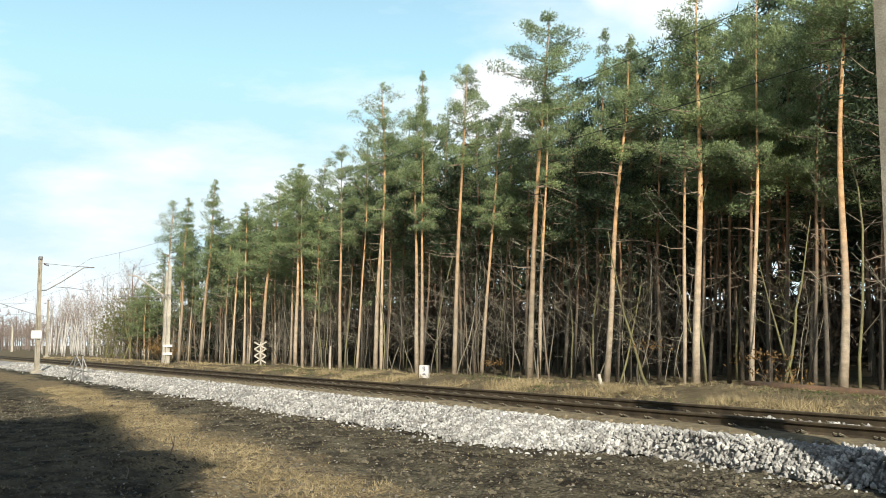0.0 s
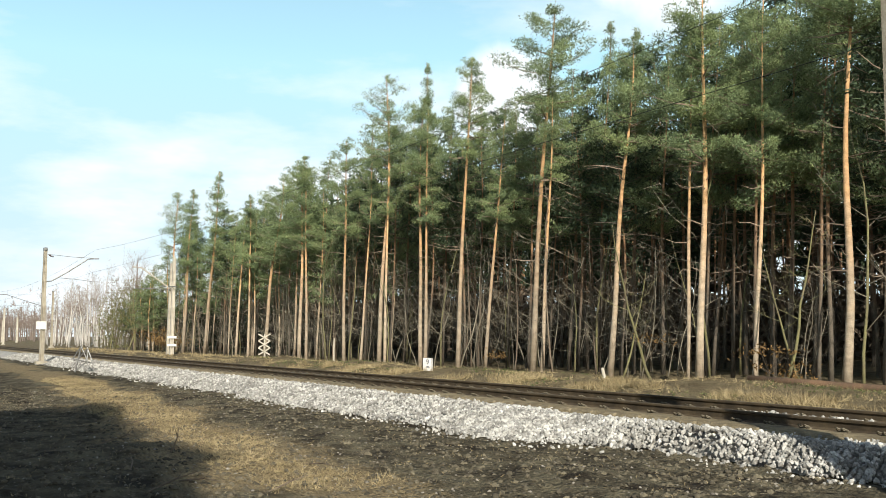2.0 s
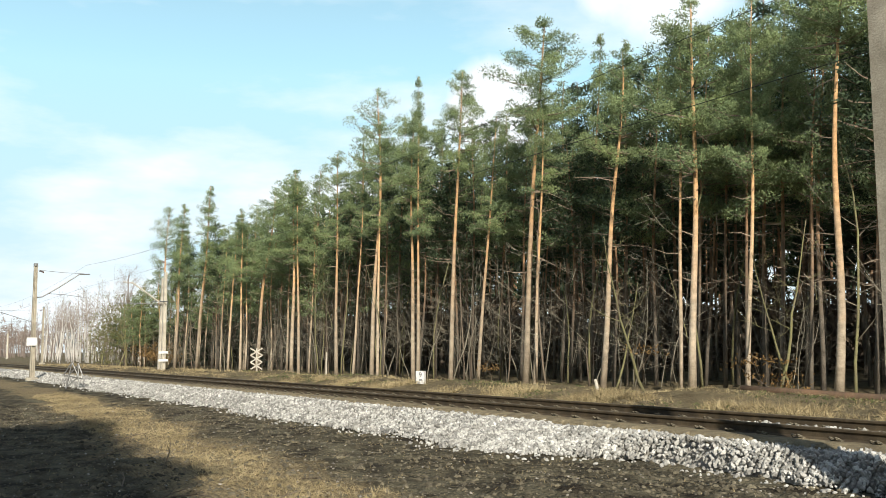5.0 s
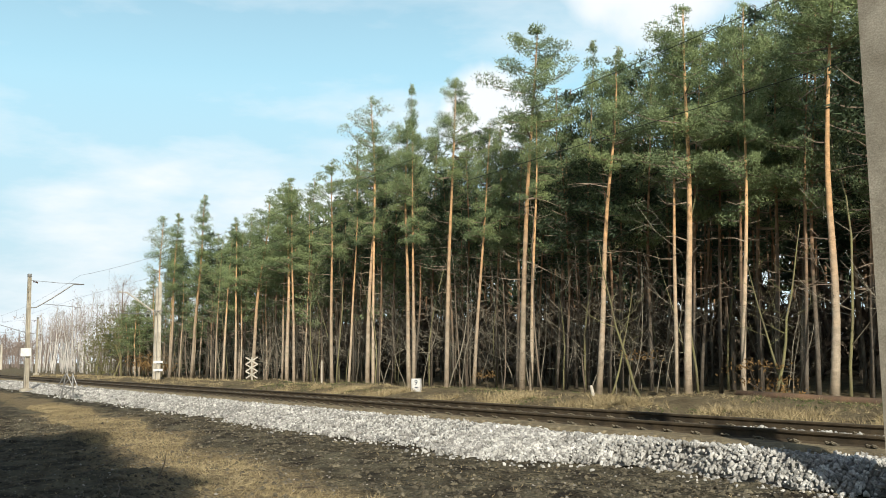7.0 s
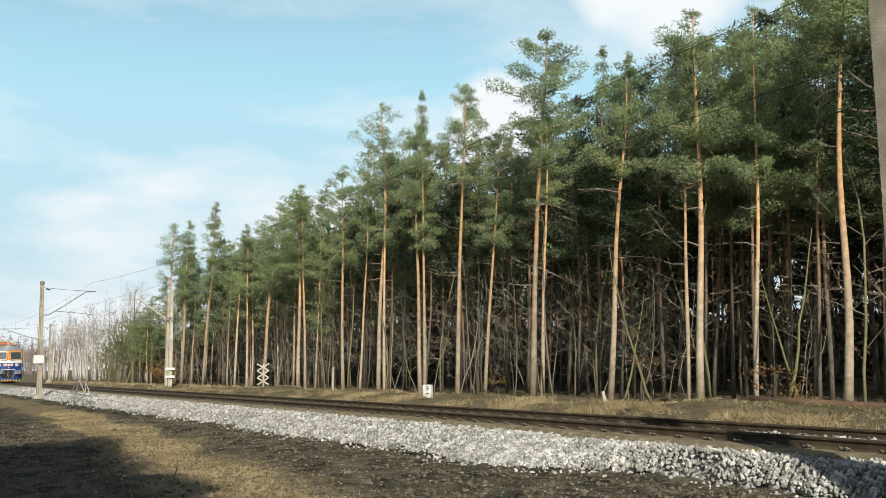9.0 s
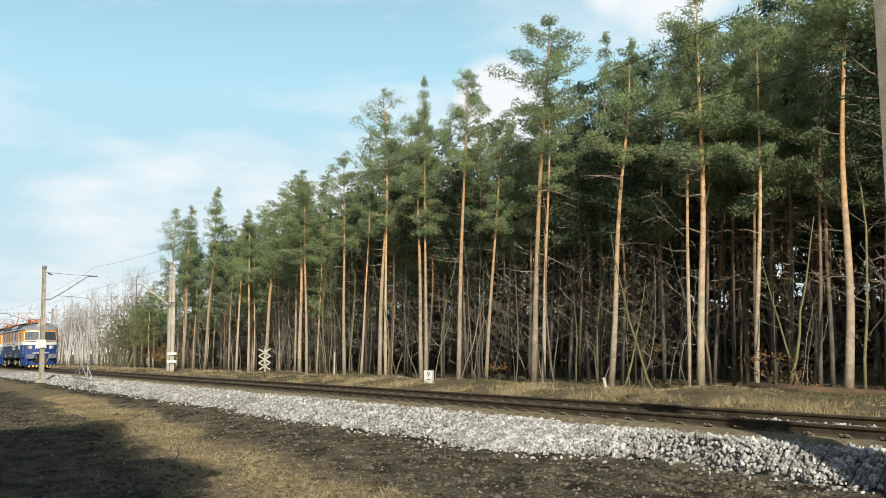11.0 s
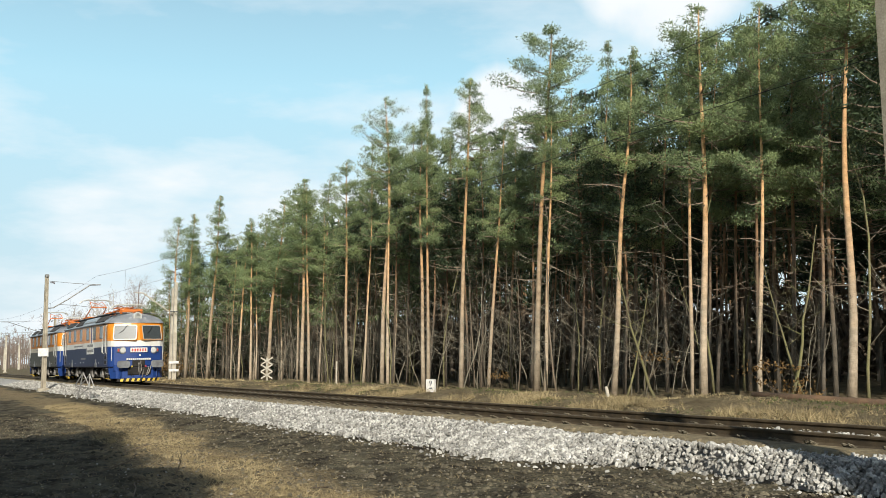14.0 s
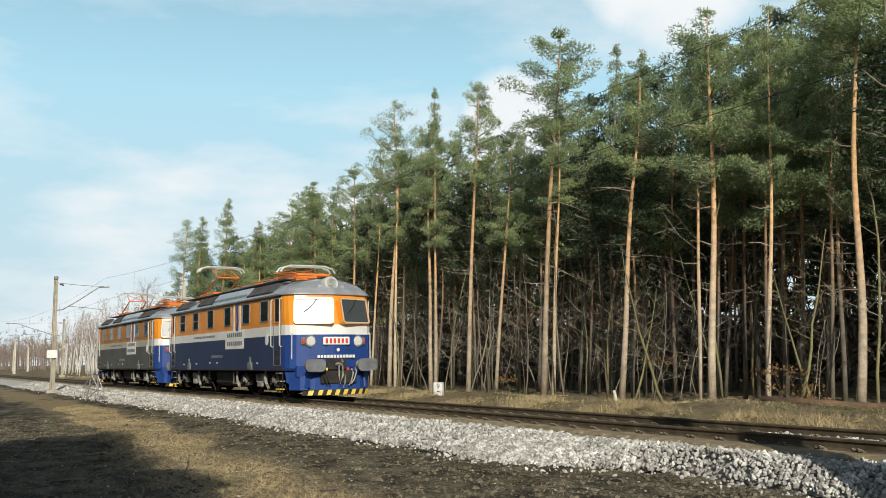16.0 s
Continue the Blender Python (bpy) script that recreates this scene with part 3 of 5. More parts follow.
def pine(name, label, seed, height, crown_at, spread, boughs, pads, blades, length, width, bark, needle, group, wiggle=0.25, radius=0.19, shape=0.5, stubs=14, clump=0.30):
    """A Scots pine: tapered trunk, dead stubs below, boughs that carry cushions of needles above."""
    rng = np.random.default_rng(seed)
    root = thing(name, label, "pine tree", group)
    g = Geo()
    n = 13
    ph = rng.uniform(0, 6.28, 3)
    def axis(z):
        t = z / height
        return Vector((wiggle * math.sin(2.3 * t * 2 + ph[0]) * t + 0.05 * math.sin(9 * t + ph[2]), wiggle * math.sin(2.9 * t + ph[1]) * t, z))
    zs = [height * (i / (n - 1)) ** 0.9 for i in range(n)]
    g.tube([axis(z) - Vector((0, 0, 0.25 if z == 0 else 0)) for z in zs], [radius * (1 - 0.86 * (z / height) ** 1.15) * (1.18 if z == 0 else 1) for z in zs], 9)
    part("trunk", g, bark, root, smooth=True)
    br, pts = Geo(), []
    for i in range(stubs):
        z = height * (0.2 + (crown_at - 0.1) * rng.random() ** 0.6)
        a, l = rng.uniform(0, 6.28), rng.uniform(0.2, 1.0) * (1.7 if rng.random() < 0.4 else 1.0)
        p = axis(z)
        e = Vector((math.cos(a), math.sin(a), rng.uniform(-0.3, 0.25)))
        mid = p + e * l * 0.5 + Vector((0, 0, rng.uniform(-0.1, 0.1)))
        br.tube([p, mid, p + e * l + Vector((0, 0, rng.uniform(-0.2, 0.25)))], [0.024, 0.015, 0.006], 3, False)
    for i in range(boughs):
        t = min(0.99, max(0.0, (i + rng.uniform(-3.0, 3.0)) / boughs))
        z = height * (crown_at + (1 - crown_at) * t)
        prof = math.sin(math.pi * (0.18 + 0.80 * t) ** shape) ** 0.75
        l = spread * max(0.16, prof) * rng.uniform(0.45, 1.2)
        a = i * 2.399 + rng.uniform(-0.6, 0.6)
        rise = rng.uniform(-0.1, 0.5) + 0.6 * t
        p = axis(z)
        e = Vector((math.cos(a), math.sin(a), rise)).normalized()
        mid = p + e * l * 0.55 + Vector((0, 0, -0.06 * l))
        end = p + e * l
        br.tube([p, mid, end], [0.045 * (1.1 - t), 0.026 * (1.1 - t) + 0.004, 0.006], 3, False)
        for k in range(pads):
            c = 1.0 - 0.62 * k / max(1, pads - 1) * rng.uniform(0.7, 1.2)
            q = p.lerp(mid, c / 0.55) if c < 0.55 else mid.lerp(end, (c - 0.55) / 0.45)
            size = (clump + 0.09 * l) * rng.uniform(0.6, 1.3) * (1.0 - 1.5 * max(0.0, t - 0.7))
            shift = rng.normal(size=3) * np.array((0.2, 0.2, 0.12)) * (0.25 + 0.4 * l)
            pts.append(pad_blades(rng, np.array(q) + shift, size, max(6, int(blades * (size / 0.3) ** 1.8)), length, width))
    for k in range(5):
        q = np.array(axis(height * (1.0 - 0.02 * k)))
        pts.append(pad_blades(rng, q + rng.normal(size=3) * 0.05 * (1 + k), clump * (0.3 + 0.12 * k), max(4, int(blades * (0.14 + 0.1 * k))), length, width))
    tagged(part("branching", br, "bough", root), kind="stuff")
    part("crown", tri_mesh("crown", np.concatenate(pts), needle), needle, root)
    return root


def bare_tree(name, label, category, seed, height, radius, boughs, twigs, bark, twig_mat, group, start=0.3, spread=0.35, lean=0.1, kinds="up", crook=0.25):
    rng = np.random.default_rng(seed)
    root = thing(name, label, category, group)
    g = Geo()
    n = 8
    pts = [Vector((0, 0, -0.2))]
    d = Vector((rng.uniform(-lean, lean), rng.uniform(-lean, lean), 1))
    for i in range(n):
        d = (d + Vector((rng.normal() * crook * 0.4, rng.normal() * crook * 0.4, 0.15))).normalized()
        pts.append(pts[-1] + d * height / n)
    g.tube(pts, [radius * (1 - 0.85 * i / n) for i in range(n + 1)], 7)
    part("trunk", g, bark, root, smooth=True)
    tw = Geo()
    for i in range(boughs):
        t = start + (0.98 - start) * (i + rng.random()) / boughs
        k = min(n - 1, int(t * n))
        p = pts[k].lerp(pts[k + 1], t * n - k)
        a = i * 2.4 + rng.uniform(-0.5, 0.5)
        rise = 0.9 if kinds == "up" else rng.uniform(-0.1, 0.6)
        l = height * spread * (1.1 - 0.75 * t) * rng.uniform(0.6, 1.2)
        e = Vector((math.cos(a), math.sin(a), rise)).normalized()
        q = [p]
        for s in range(3):
            e = (e + Vector((rng.normal() * 0.22, rng.normal() * 0.22, 0.12))).normalized()
            q.append(q[-1] + e * l / 3)
        r0 = radius * 0.34 * (1.1 - t)
        tw.tube(q, [r0, r0 * 0.7, r0 * 0.45, 0.004], 3, False)
        for j in range(twigs):
            s = rng.uniform(0.25, 1.0) * 3
            kk = min(2, int(s))
            b = q[kk].lerp(q[kk + 1], s - kk)
            ee = (e + Vector(rng.normal(size=3).tolist()) * 0.6).normalized()
            ll = l * rng.uniform(0.2, 0.5)
            m = b + ee * ll * 0.5
            tw.tube([b, m + ee * ll * 0.5], [max(0.006, r0 * 0.35), 0.003], 3, False)
    tagged(part("branching", tw, twig_mat, root), kind="stuff")
    return root


def at(x, y, turn, k=1.0, kz=None, lean_x=0.0, lean_y=0.0, z=None):
    """A pose on the ground, turned, scaled and leaning by so much per metre of height."""
    z = ground_z(x, y) if z is None else z
    tilt = Matrix.Rotation(math.atan(lean_x), 4, "Y") @ Matrix.Rotation(-math.atan(lean_y), 4, "X")
    return Matrix.Translation((x, y, z)) @ tilt @ Matrix.Rotation(turn, 4, "Z") @ Matrix.Diagonal((k, k, kz or k, 1))


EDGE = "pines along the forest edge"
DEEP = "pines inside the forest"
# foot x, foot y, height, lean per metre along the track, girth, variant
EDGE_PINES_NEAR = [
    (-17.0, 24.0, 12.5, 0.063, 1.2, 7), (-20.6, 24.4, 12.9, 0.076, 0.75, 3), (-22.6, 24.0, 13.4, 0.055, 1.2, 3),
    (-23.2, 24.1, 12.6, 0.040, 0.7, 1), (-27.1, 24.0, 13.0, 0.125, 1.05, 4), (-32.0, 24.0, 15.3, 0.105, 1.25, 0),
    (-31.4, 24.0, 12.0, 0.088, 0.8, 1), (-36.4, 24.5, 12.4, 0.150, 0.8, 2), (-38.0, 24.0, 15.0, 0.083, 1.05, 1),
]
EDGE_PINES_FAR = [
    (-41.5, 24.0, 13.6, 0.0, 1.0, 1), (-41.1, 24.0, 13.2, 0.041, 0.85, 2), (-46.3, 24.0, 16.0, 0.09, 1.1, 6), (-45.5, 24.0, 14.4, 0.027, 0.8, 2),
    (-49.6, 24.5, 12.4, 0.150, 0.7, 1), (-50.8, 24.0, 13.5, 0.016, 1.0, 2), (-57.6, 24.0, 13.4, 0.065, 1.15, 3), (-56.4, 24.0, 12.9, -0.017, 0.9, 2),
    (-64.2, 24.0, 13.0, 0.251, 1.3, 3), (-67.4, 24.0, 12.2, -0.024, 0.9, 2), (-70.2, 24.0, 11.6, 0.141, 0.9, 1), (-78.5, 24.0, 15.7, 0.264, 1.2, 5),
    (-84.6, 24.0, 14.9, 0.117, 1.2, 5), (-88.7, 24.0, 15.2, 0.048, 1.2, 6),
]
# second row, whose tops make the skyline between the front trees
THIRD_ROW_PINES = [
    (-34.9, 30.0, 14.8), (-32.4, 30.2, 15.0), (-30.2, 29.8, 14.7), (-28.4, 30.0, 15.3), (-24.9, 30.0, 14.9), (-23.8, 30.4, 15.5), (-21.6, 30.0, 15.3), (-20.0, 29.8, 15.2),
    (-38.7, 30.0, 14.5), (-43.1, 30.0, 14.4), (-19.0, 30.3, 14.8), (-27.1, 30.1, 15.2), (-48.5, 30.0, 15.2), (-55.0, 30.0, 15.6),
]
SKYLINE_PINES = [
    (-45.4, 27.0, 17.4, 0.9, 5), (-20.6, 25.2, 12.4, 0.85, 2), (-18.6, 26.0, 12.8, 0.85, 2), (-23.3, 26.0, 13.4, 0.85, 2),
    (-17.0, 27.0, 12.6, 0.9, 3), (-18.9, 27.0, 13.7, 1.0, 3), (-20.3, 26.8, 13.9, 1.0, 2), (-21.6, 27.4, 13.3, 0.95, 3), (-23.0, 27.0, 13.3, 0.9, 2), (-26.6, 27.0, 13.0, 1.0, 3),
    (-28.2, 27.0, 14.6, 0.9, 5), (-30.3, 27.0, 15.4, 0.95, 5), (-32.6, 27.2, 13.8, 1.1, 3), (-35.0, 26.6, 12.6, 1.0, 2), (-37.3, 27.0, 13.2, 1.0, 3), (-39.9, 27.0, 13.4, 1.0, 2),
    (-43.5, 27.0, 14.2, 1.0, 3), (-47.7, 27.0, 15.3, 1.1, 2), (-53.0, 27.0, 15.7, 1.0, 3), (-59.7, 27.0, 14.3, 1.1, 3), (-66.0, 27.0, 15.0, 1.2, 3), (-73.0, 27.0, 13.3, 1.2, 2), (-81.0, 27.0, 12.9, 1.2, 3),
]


def build_forest():
    rnd = random.Random(5)
    label = "tall Scots pine with a bare orange trunk and high green crown"
    edge, second = [], []
    for i, (ca, sp, bo, sh, wig, bl) in enumerate(((0.70, 1.75, 28, 1.1, 0.15, 85), (0.68, 1.25, 28, 0.85, 0.15, 75), (0.56, 1.5, 38, 0.75, 0.15, 70), (0.52, 1.75, 36, 0.8, 0.15, 75), (0.66, 1.4, 32, 0.85, 0.5, 80), (0.50, 1.15, 46, 0.45, 0.1, 55), (0.66, 1.6, 32, 0.75, 0.2, 40), (0.82, 2.1, 30, 0.9, 0.1, 85))):
        edge.append(pine("pine_tree", label, 40 + i, 14, ca, sp, int(bo * 0.9), 4, bl * 1.9, 0.092, 0.0165, "pine_bark", "needle", EDGE, wig, 0.115, sh, 18, 0.22))
        second.append(pine("pine_tree", "tall pine with a thin trunk, its bark coloured dark for shade, and ragged green crown", 60 + i, 14, ca - 0.08, sp, int(bo * 0.9), 4, bl * 1.15, 0.115, 0.021, "shaded_bark", "needle", DEEP, 0.2, 0.085, sh, 12, 0.24) if i in (2, 3, 5) else None)
    deep = []
    for i, (ca, sp) in enumerate(((0.52, 1.9), (0.46, 2.0), (0.58, 1.8), (0.50, 1.7))):
        deep.append(pine("pine_tree", "pine with a thin trunk and dense crown, both coloured dark for shade", 70 + i, 14, ca, sp, 38, 3, 20, 0.25, 0.036, "shaded_bark", "needle_shaded", DEEP, 0.3, 0.08, 0.75, 20, 0.26))
    low = [pine("pine_tree", "bushy pine with green boughs reaching low at the forest edge", 80 + i, 14, ca, 1.7, 44, 3, 30, 0.21, 0.027, "pine_bark", "needle", DEEP, 0.25, 0.085, 0.7, 10, 0.26) for i, ca in enumerate((0.34, 0.42))]
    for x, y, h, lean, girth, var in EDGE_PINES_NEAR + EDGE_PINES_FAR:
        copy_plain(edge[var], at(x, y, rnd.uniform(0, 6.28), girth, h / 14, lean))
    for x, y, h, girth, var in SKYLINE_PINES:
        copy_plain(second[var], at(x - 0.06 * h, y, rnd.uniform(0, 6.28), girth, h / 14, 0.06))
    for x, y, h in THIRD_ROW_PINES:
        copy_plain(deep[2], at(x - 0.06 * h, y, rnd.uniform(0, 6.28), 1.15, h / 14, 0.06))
    taken = [(t[0], t[1]) for t in THIRD_ROW_PINES + EDGE_PINES_NEAR + EDGE_PINES_FAR + SKYLINE_PINES]
    for row, (y, step) in enumerate(((25.6, 3.4), (27.6, 2.7), (29.9, 2.6), (32.6, 2.7), (35.6, 2.9), (39, 3.1))):
        x = 12.0
        while x > -94:
            px, py = x + rnd.uniform(-1.0, 1.0), y + rnd.uniform(-0.9, 0.9)
            x -= step * rnd.uniform(0.75, 1.25) * (0.72 if x > -38 else 1.0)
            if any(abs(px - a) < 1.0 and abs(py - b) < 1.0 for a, b in taken):
                continue
            v = low[rnd.randrange(2)] if row < 3 and px < -42 and rnd.random() < (0.75, 0.6, 0.4)[row] else deep[rnd.randrange(4)]
            h = rnd.uniform(10.4, 12.6) + 0.36 * row + (0.5 if px < -50 else 0)
            copy_plain(v, at(px, py, rnd.uniform(0, 6.28), rnd.uniform(0.75, 1.05), h / 14, rnd.uniform(0.0, 0.09), rnd.uniform(-0.03, 0.03)))
    # the wood's far corner, falling away in height
    for px, py, h in ((-92, 24.6, 10.5), (-94, 26.0, 10.0), (-97, 24.4, 8.6), (-99, 26.5, 9.0), (-101, 24.2, 7.4), (-103, 26.0, 8.0), (-106, 24.6, 6.6), (-109, 26.5, 6.8), (-95.5, 23.6, 7.0)):
        copy_plain(low[0], at(px, py, rnd.uniform(0, 6.28), 1.05, h / 14))
    for i in range(34):
        px = -95 - 30 * rnd.random()
        copy_plain(deep[1 + 2 * (i % 2)], at(px, rnd.uniform(24.6, 40), rnd.uniform(0, 6.28), rnd.uniform(0.9, 1.2), (9.5 + (px + 95) * 0.07 + rnd.uniform(-1, 0.6)) / 14, 0, 0, -3.2))
    # the wood goes on behind: one joined mass of trunks and crowns
    depth = tagged(new("inner_wood"), "depth of the pine wood behind the front rows, trunks and crowns coloured dark for shade", "woods", kind="stuff")
    g, pts = Geo(), []
    rng = np.random.default_rng(17)
    for i in range(330):
        x, y = rnd.uniform(-104, 30), 41 + 36 * rnd.random() ** 1.3
        h = rnd.uniform(13, 16)
        g.tube([(x, y, -0.8), (x + rnd.uniform(-0.3, 0.3), y, h)], [0.13, 0.05], 5, False)
        for k in range(50):
            c = np.array((x, y, h * rng.uniform(0.38, 1.0)))
            pts.append(blade_fan(rng, c + rng.normal(size=3) * np.array((1.1, 1.1, 0.4)), (0, 0, 0.3), 7, 0.9, 0.15))
    brush = []
    for i in range(6000):
        x, y = rnd.uniform(-116, 30), rnd.uniform(42, 78)
        if x < -45:
            y -= 9 * rnd.random()
        c = np.array((x, y, rnd.uniform(-0.3, 5.2) * rnd.random() ** 0.5))
        brush.append(blade_fan(rng, c, (0, 0, 0.3), 9, 1.4, 0.15))
    for i in range(2800):
        x = rnd.uniform(-240, -98)
        c = np.array((x, -x * 0.29 + 34 * rnd.random(), rnd.uniform(-0.3, 9.5) * rnd.random() ** 0.6))
        pts.append(blade_fan(rng, c, (0, 0, 0.3), 8, 1.7, 0.2))
    part("trunk_mass", g, "shaded_bark", depth)
    part("brush_mass", tri_mesh("brush_mass", np.concatenate(brush), "twig"), "twig", depth, "grey-brown tangle of bare brush")
    part("crown_mass", tri_mesh("crown_mass", np.concatenate(pts), "needle_shaded"), "needle_shaded", depth)
    for kind in edge + deep + low + [k for k in second if k]:
        drop_thing(kind)
    # unseen woods added behind and beside the viewer: they cut sky light and reflections
    belt = tagged(new("wood_belt"), "unseen belt of pines behind the viewpoint, added to block sky light", "woods", kind="stuff")
    g, pts = Geo(), []
    spots = [(rnd.uniform(-150, 80), rnd.uniform(-34, -17)) for i in range(170)] + [(rnd.uniform(-170, -50), rnd.uniform(-32, -14)) for i in range(110)] + [(rnd.uniform(-60, 0), rnd.uniform(-18, -8.5)) for i in range(80)] + [(rnd.uniform(95, 120), rnd.uniform(-30, 60)) for i in range(50)]
    for x, y in spots:
        h = rnd.uniform(12, 16)
        g.tube([(x, y, -0.8), (x + rnd.uniform(-0.3, 0.3), y, h)], [0.14, 0.05], 5, False)
        for k in range(34):
            pts.append(blade_fan(rng, np.array((x, y, h * rng.uniform(0.05, 1.0))) + rng.normal(size=3) * np.array((1.2, 1.2, 0.4)), (0, 0, 0.3), 6, 1.2, 0.24))
    part("trunk_mass", g, "shaded_bark", belt)
    part("crown_mass", tri_mesh("crown_mass", np.concatenate(pts), "needle_shaded"), "needle_shaded", belt)
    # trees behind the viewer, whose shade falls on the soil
    back = pine("pine_tree", "dense pine behind the viewpoint that shades the soil", 91, 12, 0.32, 2.5, 60, 4, 34, 0.5, 0.10, "shaded_bark", "needle_shaded", "pines behind the viewpoint", 0.2, 0.18, 0.6, 6, 0.5)
    for x, y, k, kz in ((6.6, -5.6, 0.85, 1.02), (9.5, -9.4, 1.05, 1.45), (7.6, -11.4, 1.1, 1.35), (9.0, -13.7, 1.1, 1.4), (13.0, -11.2, 0.95, 1.72), (15, -12.6, 1.2, 1.8), (14, -15.5, 1.2, 1.7), (6.4, -7.6, 1.0, 1.2)):
        copy_plain(back, at(x, y, rnd.uniform(0, 6), k, kz))
    drop_thing(back)
    # bare undergrowth at the forest edge and inside
    shrubs = []
    for i in range(5):
        shrubs.append(bare_tree("sapling", "leafless deciduous sapling with crooked grey-brown twigs", "sapling", 120 + i, (6.5, 5.0, 7.5, 4.0, 8.5)[i], (0.034, 0.028, 0.042, 0.022, 0.045)[i], 18, 4,
                                ("sapling_bark", "sapling_bark", "twig", "sapling_bark", "moss_bark")[i], "sapling_bark", "saplings under the pines", 0.18, 0.36, 0.25, "side"))
    x = 4.0
    while x > -118:
        for y0, chance in ((24.2, 0.4), (25.4, 0.6), (27.0, 0.7), (29.0, 0.6), (32, 0.45)):
            if rnd.random() < chance * (0.55 if x > -24 else 1.5 if x > -46 else 1.15):
                copy_plain(rnd.choice(shrubs), at(x + rnd.uniform(-0.9, 0.9), y0 + rnd.uniform(-0.7, 0.9), rnd.uniform(0, 6.28), rnd.uniform(0.7, 1.25)))
        x -= 1.55
    for s in shrubs:
        drop_thing(s)
    # mossy broadleaf stems close to the track
    moss = bare_tree("mossy_tree", "thin leafless tree with a yellow-green mossy stem", "tree", 150, 5.6, 0.062, 9, 5, "moss_bark", "moss_bark", "mossy stems", 0.35, 0.3, 0.3, "side", 0.3)
    for x, y, k in ((-18.5, 23.2, 1.0), (-18.0, 23.5, 0.85), (-23.6, 22.9, 1.05), (-26.9, 24.4, 0.8), (-98, 23.0, 1.5), (-98.8, 23.4, 1.3), (-112, 25, 1.3)):
        copy_plain(moss, at(x, y, rnd.uniform(0, 6.28), k))
    drop_thing(moss)
    # beech sprays with last year's leaves
    rng = np.random.default_rng(8)
    for x, y, z, n in ((-18.9, 23.0, 0.6, 90), (-18.4, 23.0, 0.05, 120), (-23.9, 22.7, 1.0, 50), (-35.0, 24.3, 0.2, 60), (-92, 23.5, 1.2, 350), (-90, 24, 0.8, 250)):
        b = thing("beech_sprig", "young beech with dry orange-brown leaves", "shrub", "beech sprigs")
        s = 0.35 if x > -60 else 1.3
        g = Geo()
        z0 = ground_z(x, y)
        pts = []
        for i in range(6):
            e = Vector((x + rng.normal() * s, y + rng.normal() * s * 0.5, z + rng.normal() * s * 0.3))
            g.tube([(x, y, z0 - 0.05), (x + 0.02, y, z0 + 0.4 * (z - z0)), e], [0.014, 0.01, 0.004], 3, False)
            for k in range(n // 6):
                pts.append(blade_fan(rng, np.array(e) + rng.normal(size=3) * np.array((0.3, 0.2, 0.06)) * (s / 0.35), (0, 0, 0), 2, 0.09 * (1 if s < 1 else 2), 0.03 * (1 if s < 1 else 2)))
        tagged(part("stem", g, "twig", b), kind="stuff")
        part("leaves", tri_mesh("leaves", np.concatenate(pts), "dead_leaf"), "dead_leaf", b)
    # shrubs and ivy-clad trees at the far end of the forest
    for i, (x, y, h, w, n) in enumerate(((-104, 23.4, 7.0, 2.4, 420), (-110, 25.0, 8.5, 2.6, 520), (-116, 24.2, 6.5, 2.5, 420), (-122, 26, 7.5, 2.6, 420), (-100, 25.5, 8.0, 2.0, 400))):
        b = bare_tree("overgrown_tree", "bushy tree overgrown with yellow-green leaves and twigs", "tree", 170 + i, h, 0.12, 26, 6, "moss_bark", "twig", "overgrown trees", 0.1, 0.38, 0.15, "side")
        b.matrix_basis = at(x, y, i)
        pts = []
        for k in range(n):
            u = rng.normal(size=3) * np.array((w * 0.45, w * 0.45, h * 0.24))
            u = np.clip(u, (-w * 0.75, -w * 0.75, -h * 0.45), (w * 0.75, w * 0.75, h * 0.42))
            pts.append(blade_fan(rng, np.array((0, 0, h * 0.52)) + u, u / 4, 7, 0.22, 0.032))
        part("leaves", tri_mesh("leaves", np.concatenate(pts), "ivy"), "ivy", b)
    big = bare_tree("bare_oak", "large round-crowned leafless tree", "tree", 181, 11.5, 0.22, 46, 16, "twig_far", "twig_far", "", 0.45, 0.42, 0.1, "up")
    big.matrix_basis = at(-116, 27, 0)
    # birches further on
    birches = [bare_tree("birch_tree", "slender white-barked leafless birch", "birch", 190 + i, 11, 0.13, 26, 9, "birch_bark", "twig_far", "birch stand", 0.5, 0.2, 0.06, "up", 0.12) for i in range(3)]
    for i in range(75):
        x = -140 - 85 * rnd.random()
        copy_plain(rnd.choice(birches), at(x, 24.5 + rnd.random() * 12 + (-140 - x) * 0.06, rnd.uniform(0, 6.28), rnd.uniform(0.85, 1.15)))
    for b in birches:
        drop_thing(b)
    # far woods on the horizon
    g = Geo()
    pts = []
    for i in range(520):
        a = rnd.uniform(0.02, 0.30)
        d = rnd.uniform(330, 620)
        x, y, h = -d * math.cos(a), d * math.sin(a) - 45, rnd.uniform(8, 13)
        g.tube([(x, y, -0.7), (x + rnd.uniform(-0.5, 0.5), y, h)], [0.25, 0.05], 3, False)
        for k in range(14):
            pts.append(blade_fan(rng, np.array((x, y, h * 0.62)) + rng.normal(size=3) * np.array((1.6, 1.6, h * 0.2)), (0, 0, 0.6), 7, 1.7, 0.06))
    w = tagged(new("far_woods"), "hazy grey-brown leafless woods in the distance", "woods", kind="stuff")
    part("trunks", g, "twig_far", w)
    part("crowns", tri_mesh("crowns", np.concatenate(pts), "twig_far"), "twig_far", w)


